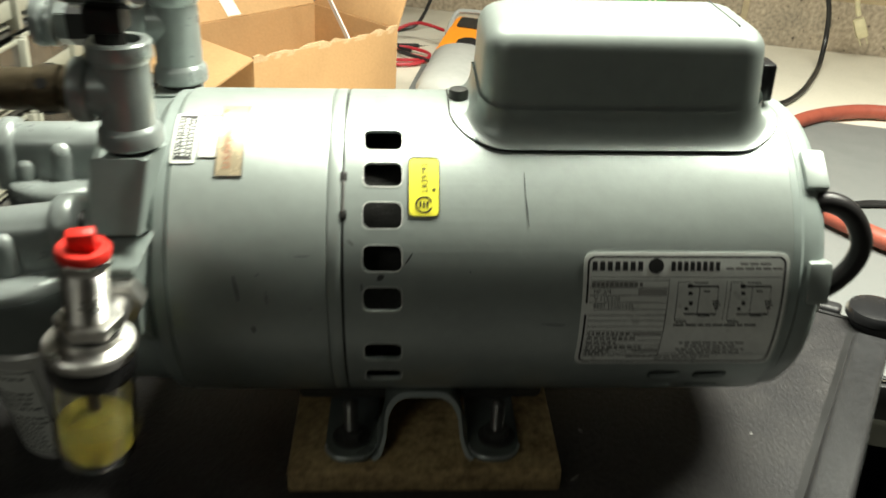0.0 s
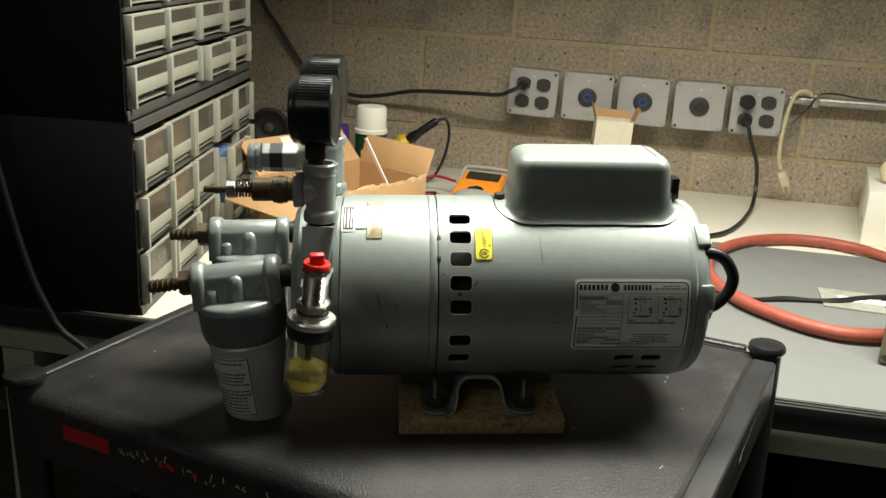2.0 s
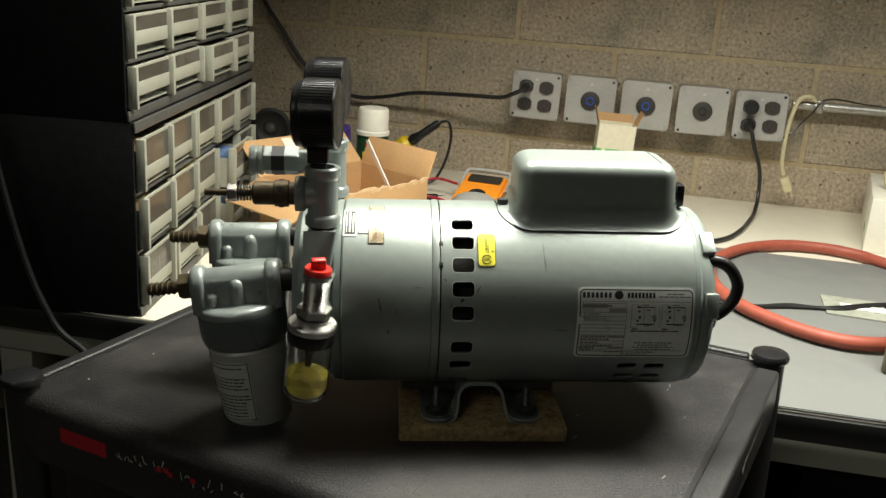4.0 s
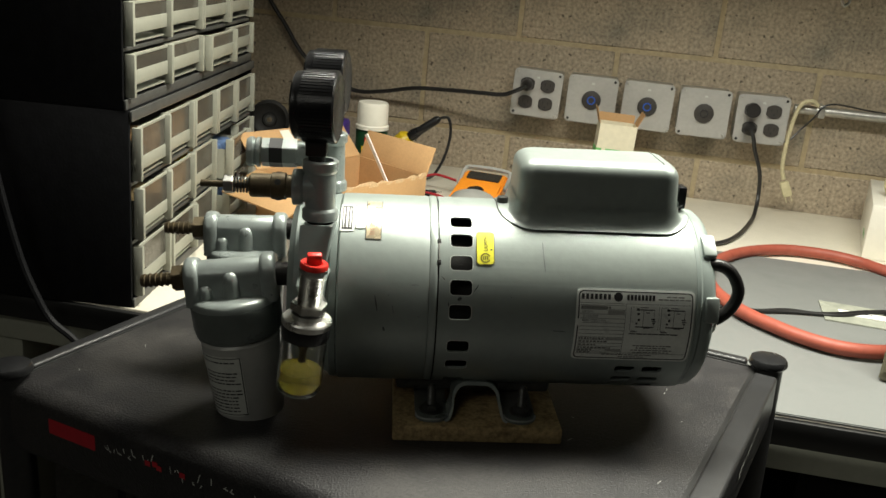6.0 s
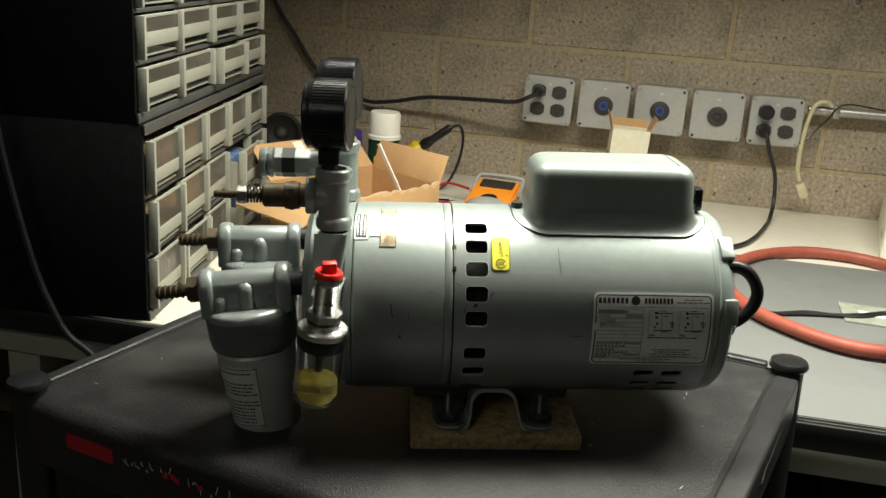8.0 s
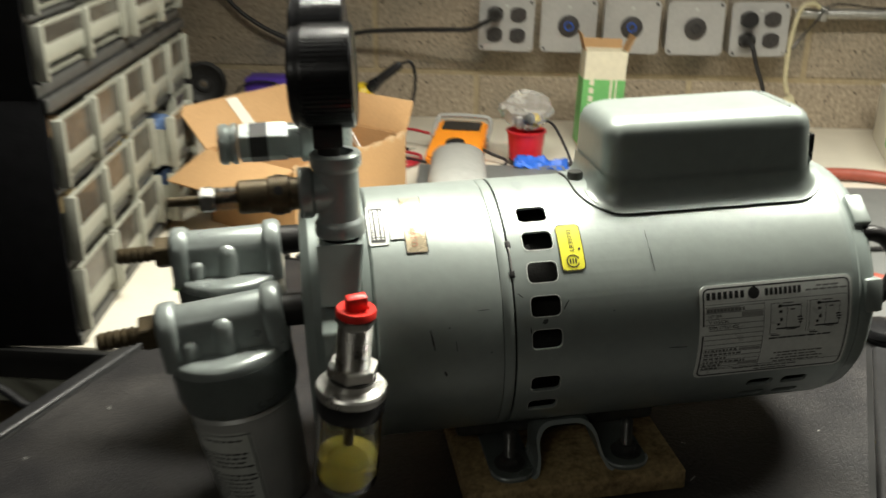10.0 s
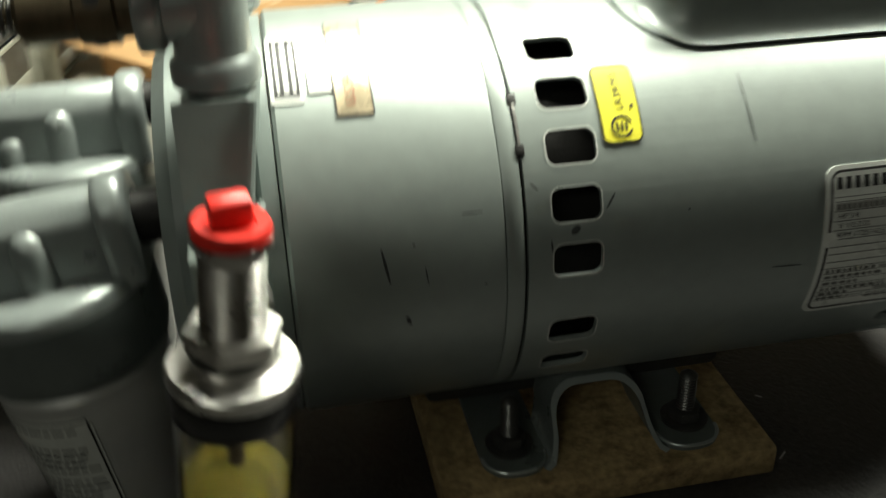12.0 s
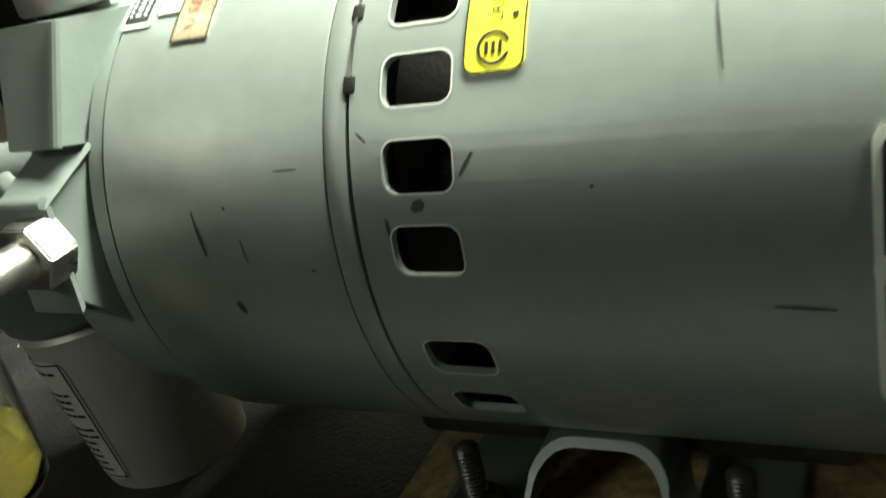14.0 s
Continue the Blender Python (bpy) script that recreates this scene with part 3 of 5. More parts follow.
# nameplate
npl = pump_part("nameplate", wrapped(grid_plate(0.1006, R * radians(44.8), 0.0045, 1, 24, 0.0005), 0.1374, 0.35), LABELN, label="aluminium rating plate")
rn = random.Random(11)
W2, H2 = 0.0503, R * radians(22.4)


def fine(rows, step=0.004):
    """Splits strips along y, so that they follow the round shell."""
    out = []
    for x0, x1, y0, y1 in rows:
        n = max(1, int(abs(y1 - y0) / step))
        out += [(x0, x1, y0 + (y1 - y0) * k / n, y0 + (y1 - y0) * (k + 1) / n) for k in range(n)]
    return out


def band(w, h, r, t):
    """A rounded frame line of width t, finely divided."""
    bm = bmesh.new()
    o_, i_ = [], []
    for (ax, ay), (bx, by), (cx, cy), (dx, dy) in zip(round_rect(w, h, r), round_rect(w, h, r)[1:] + round_rect(w, h, r)[:1], round_rect(w - 2 * t, h - 2 * t, r - t * 0.8), round_rect(w - 2 * t, h - 2 * t, r - t * 0.8)[1:] + round_rect(w - 2 * t, h - 2 * t, r - t * 0.8)[:1]):
        n = max(1, int(math.hypot(bx - ax, by - ay) / 0.004))
        for k in range(n):
            f = k / n
            o_.append((ax + (bx - ax) * f, ay + (by - ay) * f))
            i_.append((cx + (dx - cx) * f, cy + (dy - cy) * f))
    vo, vi = [bm.verts.new((x, y, 0.0007)) for x, y in o_], [bm.verts.new((x, y, 0.0007)) for x, y in i_]
    for k in range(len(vo)):
        bm.faces.new((vo[k], vo[(k + 1) % len(vo)], vi[(k + 1) % len(vo)], vi[k]))
    return bm


pump_part("border", wrapped(band(2 * W2 - 0.0034, 2 * H2 - 0.0034, 0.0040, 0.0010), 0.1374, 0.35), INK, npl, "thick black frame line")
# maker's name as plain shapes, a round badge between
heads = [(-0.0462 + 0.0037 * k, -0.0438 + 0.0037 * k, H2 - 0.0090, H2 - 0.0044) for k in range(7)] + [(-0.0078 + 0.0031 * k, -0.0057 + 0.0031 * k, H2 - 0.0090, H2 - 0.0044) for k in range(8)]
for row in heads:
    pump_part("letter", wrapped(bars([row], 0.0007), 0.1374, 0.35), INK, npl)
pump_part("badge", wrapped(moved(lathe([(0.0038, 0.0), (0.0, 0.0)], 20), at(-0.0152, H2 - 0.0066, 0.0007)), 0.1374, 0.35), INK, npl)
small = []
small += text_bars(rn, 0.026, 0.041, H2 - 0.0055, 0.0011, 0.002, 0.006, 0.0008) + text_bars(rn, 0.019, 0.047, H2 - 0.0078, 0.0011, 0.002, 0.006, 0.0008)
ROWS = [0.0139, 0.0176, 0.0215, 0.0252, 0.0290, 0.0322, 0.0354, 0.0389, 0.0419, 0.0444, 0.0477, 0.0509, 0.0537, 0.0560, 0.0586]
small += text_bars(rn, -0.046, -0.020, H2 - 0.0158, 0.0020, 0.0012, 0.0018, 0.0008)
for k in range(8, 14):
    small += text_bars(rn, -0.046, (-0.024, -0.020, -0.030, -0.018, -0.032, -0.034)[k - 8], H2 - (ROWS[k] + ROWS[k + 1]) / 2, 0.0015, 0.0011, 0.0030, 0.0009)
for words, x, k in (("HP 3/4", -0.0408, 1), ("V 115/230", -0.0382, 2), ("RPM 1725/1425", -0.0347, 3)):
    pump_part("lettering", wrapped(writing(words, 0.0031, at(x, H2 - (ROWS[k] + ROWS[k + 1]) / 2, 0.0008)), 0.1374, 0.35), INK, npl)
for k, (xa, xb) in enumerate(((0.001, 0.0355), (0.004, 0.031), (0.000, 0.035), (0.002, 0.033))):
    small += text_bars(rn, xa, xb, -0.0165 - 0.0023 * k, 0.0011, 0.0015, 0.005, 0.0009)
small += text_bars(rn, -0.0245, 0.019, -H2 + 0.0062, 0.0010, 0.002, 0.006, 0.0008) + text_bars(rn, -0.010, 0.013, -H2 + 0.0040, 0.0009, 0.002, 0.006, 0.0008)
tagged(pump_part("small_print", wrapped(bars(small, 0.0007), 0.1374, 0.35), INKG, npl), kind="stuff")
fields = [(-0.0462, -0.0245, H2 - 0.0172, H2 - 0.0142), (-0.0232, -0.0090, H2 - 0.0210, H2 - 0.0180), (-0.0232, -0.0090, H2 - 0.0440, H2 - 0.0424), (-0.0222, -0.0090, H2 - 0.0555, H2 - 0.0540)]
for row in fields:
    pump_part("shaded_field", wrapped(bars(fine([row]), 0.00062), 0.1374, 0.35), GREYPL, npl, "grey shaded box of the rating table")
lines = [(-0.0468, -0.0082, H2 - d, H2 - d + 0.0003) for d in ROWS] + [(-0.0085, -0.0082, H2 - ROWS[-1], H2 - 0.0125), (-0.0468, 0.0468, H2 - 0.0122, H2 - 0.0119), (-0.0468, 0.0468, -H2 + 0.0079, -H2 + 0.0082)]
lines += [(0.0200, 0.0202, H2 - 0.0350, H2 - 0.0140)]
for x in (0.0, 0.0260):
    tp, bt_ = H2 - 0.0165, H2 - 0.0315
    for px, w_ in ((x - 0.0040, 0.0003), (x + 0.0068, 0.0003), (x + 0.0160, 0.0003)):
        lines.append((px, px + w_, bt_ - (0.003 if px < x else 0.0), tp + (0.002 if px < x else 0.0)))
    lines += [(x - 0.0040, x + 0.0020, tp + 0.0018, tp + 0.0021), (x - 0.0040, x + 0.0010, bt_ - 0.0033, bt_ - 0.0030)]
    lines += [(x + 0.0028, x + 0.0162, tp - 0.0006, tp + 0.0003), (x + 0.0005, x + 0.0162, bt_ - 0.0004, bt_ + 0.0005), (x + 0.0075, x + 0.0135, bt_ - 0.0012, bt_ - 0.0006)]
    lines += [(x + 0.0008, x + 0.0032, tp - 0.0010, tp + 0.0010), (x + 0.0016, x + 0.0036, tp - 0.0046, tp - 0.0028), (x + 0.0024, x + 0.0042, tp - 0.0100, tp - 0.0078), (x + 0.0006, x + 0.0024, bt_ + 0.0022, bt_ + 0.0038)]
    lines += [(x + 0.0138, x + 0.0172, tp - 0.0085, tp - 0.0076), (x + 0.0142, x + 0.0180, tp - 0.0102, tp - 0.0094), (x + 0.0150, x + 0.0172, tp - 0.0120, tp - 0.0110), (x + 0.0090, x + 0.0120, tp - 0.0030, tp - 0.0022), (x + 0.0040, x + 0.0110, tp + 0.0014, tp + 0.0020), (x - 0.0030, x + 0.0026, bt_ - 0.0048, bt_ - 0.0040)]
lines += text_bars(rn, -0.004, 0.040, H2 - 0.0378, 0.0010, 0.002, 0.006, 0.0008)
tagged(pump_part("diagram", wrapped(bars(fine(lines), 0.0007), 0.1374, 0.35), INK, npl, "printed wiring diagrams"), kind="stuff")
# the plate is dented and torn at one edge
dent = bmesh.new()
ring = [dent.verts.new((-0.0492 + 0.0052 * math.cos(radians(a)) * (1.0 if math.cos(radians(a)) > 0 else 0.25), 0.0040 + 0.0032 * math.sin(radians(a)), 0.0007)) for a in range(0, 360, 24)]
tip = dent.verts.new((-0.0480, 0.0030, 0.0019))
for k in range(len(ring)):
    dent.faces.new((ring[k], ring[(k + 1) % len(ring)], tip))
pump_part("dent", wrapped(dent, 0.1374, 0.35), LABELN, npl, "bright dent in the plate's edge")

# yellow approval label
yl = pump_part("approval_label", wrapped(grid_plate(0.0152, R * radians(21), 0.0030, 1, 10, 0.0005), 0.0100, 44.6), YELLOW, label="yellow approval label")
hb = R * radians(10.5)
bm = band(0.0152, 2 * hb, 0.0030, 0.00045)
pump_part("edge", wrapped(bm, 0.0100, 44.6), INK, yl)
pump_part("lettering", wrapped(writing("LR39793", 0.0042, at(0.0005, 0.0042, 0.0008, Matrix.Rotation(radians(90), 4, "Z"))), 0.0100, 44.6), INK, yl)
pump_part("mark", wrapped(moved(join(lathe([(0.0042, 0.0), (0.0034, 0.0)], 20, 20, 320), bars([(-0.0022, -0.0013, -0.0016, 0.0016), (-0.0005, 0.0004, -0.0016, 0.0016), (0.0012, 0.0021, -0.0016, 0.0016)]), bars([(0.0042, 0.0056, 0.0068, 0.0082)])), at(0.0, -0.0095, 0.0008)), 0.0100, 44.6), INK, yl)

# three small plates near the pump end
pl1 = pump_part("small_plate", wrapped(grid_plate(0.0116, R * radians(22.5), 0.0012, 1, 8, 0.0006), -0.1066, 63.4), LABELN, label="black and silver maker's plate")
pump_part("ink_field", wrapped(bars(fine([(-0.0045, 0.0045, -0.0145, 0.0145)]), 0.0008), -0.1066, 63.4), INK, pl1)
rp1 = random.Random(21)
tagged(pump_part("lettering", wrapped(moved(bars([b for k in range(3) for b in text_bars(rp1, -0.0125, 0.0125, -0.0028 + 0.0028 * k, (0.0013, 0.0018, 0.0010)[k], 0.0008, 0.0024, 0.0007)], 0.001), Matrix.Rotation(radians(90), 4, "Z")), -0.1066, 63.4), LABELN, pl1), kind="stuff")
pl2 = pump_part("small_plate", wrapped(grid_plate(0.0090, R * radians(19.5), 0.0008, 1, 8, 0.0005), -0.0950, 64.2), LABELN, label="plain silver plate")
hs = R * radians(9.75)
pump_part("edge", wrapped(bars(fine([(-0.0045, -0.0041, -hs, hs), (0.0041, 0.0045, -hs, hs), (-0.0045, 0.0045, -hs, -hs + 0.0004), (-0.0045, 0.0045, hs - 0.0004, hs)]), 0.0007), -0.0950, 64.2), INK, pl2)
pl3 = pump_part("small_plate", wrapped(grid_plate(0.0134, R * radians(32.6), 0.0006, 1, 12, 0.0005), -0.0840, 63.7), LABELC, label="copper foil patent plate")
hc = R * radians(16.3)
pump_part("edge", wrapped(bars(fine([(-0.0067, -0.0062, -hc, hc), (0.0062, 0.0067, -hc, hc), (-0.0067, 0.0067, -hc, -hc + 0.0005)]), 0.0007), -0.0840, 63.7), INK, pl3)
pump_part("lettering", wrapped(writing("U.S.PATENT", 0.0052, at(-0.001, -0.006, 0.0008, Matrix.Rotation(radians(90), 4, "Z"))), -0.0840, 63.7), INKR, pl3)
# rotation arrow on top
pump_part("arrow", wrapped(bars([(-0.0030, 0.0030, -0.003, 0.008), (-0.0016, 0.0016, -0.0075, -0.003), (-0.0006, 0.0006, -0.010, -0.0075)], 0.0003), -0.0118, 84.9), ZINC, label="raised rotation arrow")
# scuffs and scratches
for x, a, dx, da, w in ((-0.0810, 14.6, 0.0022, -8.7, 0.0011), (-0.0734, -4.0, 0.0012, -2.4, 0.0016), (-0.0123, 13.2, 0.003, 1.6, 0.0028), (0.0010, 18.5, 0.0035, 3.6, 0.0009), (-0.052, 21.0, 0.0075, 0.1, 0.0005), (-0.0265, 26.5, 0.0028, -1.8, 0.0007),
                        (0.0586, 49.5, 0.0004, -8, 0.0004), (0.0590, 41.5, 0.0014, -10.5, 0.0006), (-0.066, 9.0, 0.0008, -4.5, 0.0005), (-0.020, 12.0, 0.0004, -3, 0.0008), (0.068, -3.0, 0.012, -0.4, 0.0006), (-0.070, 15.0, 0.0010, -0.3, 0.0008), (0.032, 16.0, 0.0009, 0, 0.0008), (-0.045, 3, 0.001, -0.3, 0.0006)):
    mark = bmesh.new()
    n = 5
    prev = None
    for k in range(n + 1):
        t = k / n
        ww = w * (0.35 + 0.65 * math.sin(math.pi * min(max(t, 0.08), 0.92)))
        px, pa = x + dx * t, radians(a + da * t)
        dirx, diry = dx, R * radians(da)
        ln = math.hypot(dirx, diry) or 1
        nx, ny = -diry / ln * ww / 2, dirx / ln * ww / 2
        row = []
        for sg in (-1, 1):
            aa = pa + sg * ny / R
            row.append(mark.verts.new((px + sg * nx, -(R + 0.0003) * math.cos(aa), ZA + (R + 0.0003) * math.sin(aa))))
        if prev:
            mark.faces.new((prev[0], prev[1], row[1], row[0]))
        prev = row
    pump_part("scuff", mark, SCUFF, label="dark scratch in the enamel")
for a in (48.0, 34.7):
    pump_part("notch", moved(block(-0.0016, 0.0016, -0.0022, 0.0022, -0.001, 0.0006, 0.0004), on_shell(-0.0286, a)), IRON)
pump_part("clip_wire", wrapped(bars(fine([(-0.0005, 0.0005, -0.0095, 0.0095)]), 0.0006), -0.0286, 41.4), STEEL)

# cast pump head at the other end, with its port bosses
pump_part("pump_head", moved(lathe([(R - 0.004, -0.1131), (R - 0.001, -0.1135), (R - 0.0012, -0.119), (R - 0.006, -0.124), (R - 0.007, -0.149), (R - 0.013, -0.1545), (0.045, -0.1555), (0.042, -0.151), (0.0, -0.151)], 96), AX), CAST, label="cast grey pump head")
YZX = Matrix(((0, 0, 1, 0), (1, 0, 0, 0), (0, 1, 0, 0), (0, 0, 0, 1)))  # an outline in y and z, raised along x


def boss(outline, bev):
    """A cast boss: an outline in y and z along x, its barrel side sloping back to the rim."""
    bm = moved(prism(outline, 0.0285), at(-0.1420, 0, 0) @ YZX)
    for w in bm.verts:
        if w.co.x > -0.13:
            w.co.x -= 0.0125 * min(max((abs(w.co.y) - 0.055) / 0.03, 0.0), 1.0)
    bmesh.ops.bevel(bm, geom=bm.edges[:], offset=bev, segments=3, affect="EDGES")
    return bm


for side in (-1, 1):
    pump_part("port_boss", boss([(side * y, z) for y, z in [(0.028, 0.938), (0.028, 0.9745), (0.068, 0.9745), (0.0785, 0.9450), (0.066, 0.938)]][::side], 0.002), CAST)
# lower boss that carries the oiler
pump_part("oiler_boss", boss([(-0.045, 0.945), (-0.070, 0.9405), (-0.0905, 0.9310), (-0.0930, 0.8990), (-0.076, 0.886), (-0.045, 0.880)], 0.0022), CAST)


def pipe_x(x0, x1, y, z, r, material, parent, name, n=24, label=""):
    return pump_part(name, moved(lathe([(0.0, 0.0), (r, 0.0), (r, x1 - x0), (0.0, x1 - x0)], n), at(x0, y, z, TOX)), material, parent, label)


def tee(x, y, z0, z1, zb, side):
    """A threaded tee: upright barrel with collars, a side branch."""
    t = pump_part("tee_fitting", join(moved(lathe([(0.0, z0), (0.0142, z0), (0.0150, z0 + 0.001), (0.0150, z0 + 0.0075), (0.0140, z0 + 0.009), (0.0128, z0 + 0.0105), (0.0128, z1 - 0.0105), (0.0140, z1 - 0.009), (0.0150, z1 - 0.0075), (0.0150, z1 - 0.001), (0.0140, z1), (0.0105, z1), (0.0105, z1 - 0.004), (0.0, z1 - 0.004)], 36), at(x, y, 0)),
                                moved(lathe([(0.0125, 0.0), (0.0125, 0.0135), (0.0146, 0.0150), (0.0150, 0.0160), (0.0150, 0.0215), (0.0142, 0.0225), (0.0, 0.0225)], 36), at(x, y, zb, TOMX))), ZINC, label="galvanised pipe tee")
    pump_part("nipple", moved(lathe([(0.0, z0 - 0.008), (0.0108, z0 - 0.008), (0.0108, z0 + 0.001)], 24), at(x, y, 0)), IRON, t, "black threaded nipple")
    return t


def gauge(x, y, z, turn):
    """A round black gauge with a ribbed bezel on a threaded stem, seen from its edge."""
    m = at(x, y, z, Matrix.Rotation(radians(turn), 4, "Z") @ TOX)
    g = pump_part("gauge", moved(lathe([(0.0, -0.0175), (0.0255, -0.0175), (0.0272, -0.016), (0.0276, -0.012), (0.0282, -0.011), (0.0282, -0.0085)], 64), m), BLACKPL, label="black pressure gauge seen edge on")
    rb = []
    for k in range(64):
        a = 2 * math.pi * k / 64
        rb.append(moved(block(0.0278, 0.0292, -0.00085, 0.00085, -0.0095, 0.0165), m @ Matrix.Rotation(a, 4, "Z")))
    pump_part("bezel", join(moved(lathe([(0.0282, -0.009), (0.0284, 0.0165), (0.0270, 0.0178), (0.0255, 0.0172), (0.0, 0.0172)], 64), m), *rb), BLACKPL, g, "ribbed black bezel")
    pump_part("stem", join(moved(block(-0.0085, 0.0085, -0.0085, 0.0085, z - 0.040, z - 0.024, 0.0015), at(x, y, 0)), moved(lathe([(0.0, z - 0.052), (0.0068, z - 0.052), (0.0068, z - 0.038)], 20), at(x, y, 0))), IRON, g, "black square stem")
    return g


tee(-0.1290, -0.050, 0.9775, 1.0275, 1.004, -1)
gauge(-0.1325, -0.050, 1.0713, -6.5)
tee(-0.1270, 0.050, 0.9775, 1.0315, 1.0105, -1)
gauge(-0.1315, 0.052, 1.0775, -6.5)

# relief valve on the front tee
rv = pump_part("relief_valve", moved(lathe([(0.0, 0.0), (0.0095, 0.0), (0.0095, 0.005), (0.0112, 0.006), (0.0112, 0.017), (0.0098, 0.018), (0.0098, 0.034), (0.0085, 0.0355), (0.0, 0.0355)], 28), at(-0.1512, -0.050, 1.004, TOMX)), BRASS, label="dark brass relief valve body")
for a in (60, 150, 240, 330):
    pump_part("hole", moved(lathe([(0.0, 0.0), (0.0026, 0.0), (0.0026, 0.0006), (0.0, 0.0006)], 14), at(-0.1630, -0.050, 1.004, Matrix.Rotation(radians(a), 4, "X") @ at(0, 0, 0.0110))), INK, rv)
coil = []
for k in range(64):
    a = 2 * math.pi * k / 12
    coil.append((-0.1870 - 0.0135 * k / 64, -0.050 + 0.0062 * math.cos(a), 1.004 + 0.0062 * math.sin(a)))
pump_part("spring", tube(coil, 0.0008, 6, 2), DARKSTEEL, rv, "small coil spring")
pipe_x(-0.2265, -0.186, -0.050, 1.004, 0.0029, BRASS, rv, "spindle", 14)
pump_part("nut", moved(hexagon(0.0078, 0.0075), at(-0.2075, -0.050, 1.004, TOX)), STEEL, rv, "bright hex nut")

# silencer on the rear tee
sl = pump_part("check_valve", moved(hexagon(0.0135, 0.032), at(-0.1960 + 0.006, 0.050, 1.0105, TOX)), ZINC, label="plated hexagonal check valve")
pump_part("collar", moved(lathe([(0.0, 0.0), (0.0125, 0.0), (0.0138, 0.002), (0.0138, 0.0055), (0.012, 0.007), (0.0138, 0.009), (0.0138, 0.012), (0.0, 0.012)], 32), at(-0.2035, 0.050, 1.0105, TOX)), ZINC, sl)
pump_part("collar", moved(lathe([(0.0, 0.0), (0.012, 0.0), (0.012, 0.0095), (0.0, 0.0095)], 28), at(-0.158, 0.050, 1.0105, TOX)), ZINC, sl)
pump_part("sleeve_label", moved(lathe([(0.01365, 0.0), (0.01365, 0.012)], 6), at(-0.183, 0.050, 1.0105, TOX)), INK, sl, "black printed sleeve")


def arch(x0, x1, r, low, edge):
    """An upside-down U along x with rounded ends: half round above, straight walls below."""
    bm = bmesh.new()
    rings = []
    ins = [(x0, edge), (x0 + edge * 0.12, edge * 0.55), (x0 + edge * 0.4, edge * 0.2), (x0 + edge, 0.0), (x1 - edge, 0.0), (x1 - edge * 0.4, edge * 0.2), (x1 - edge * 0.12, edge * 0.55), (x1, edge)]
    for x, d in ins:
        rr = r - d
        row = [(-rr * 1.12, low), (-rr * 1.05, low * 0.5)] + [(-rr * math.cos(radians(15 * k)), rr * math.sin(radians(15 * k))) for k in range(13)] + [(rr * 1.05, low * 0.5), (rr * 1.12, low)]
        rings.append([bm.verts.new((x, y, z)) for y, z in row])
    n = len(rings[0])
    for a, b in zip(rings, rings[1:]):
        for k in range(n):
            bm.faces.new((a[k], a[(k + 1) % n], b[(k + 1) % n], b[k]))
    bm.faces.new(rings[0])
    bm.faces.new(rings[-1])
    return bm


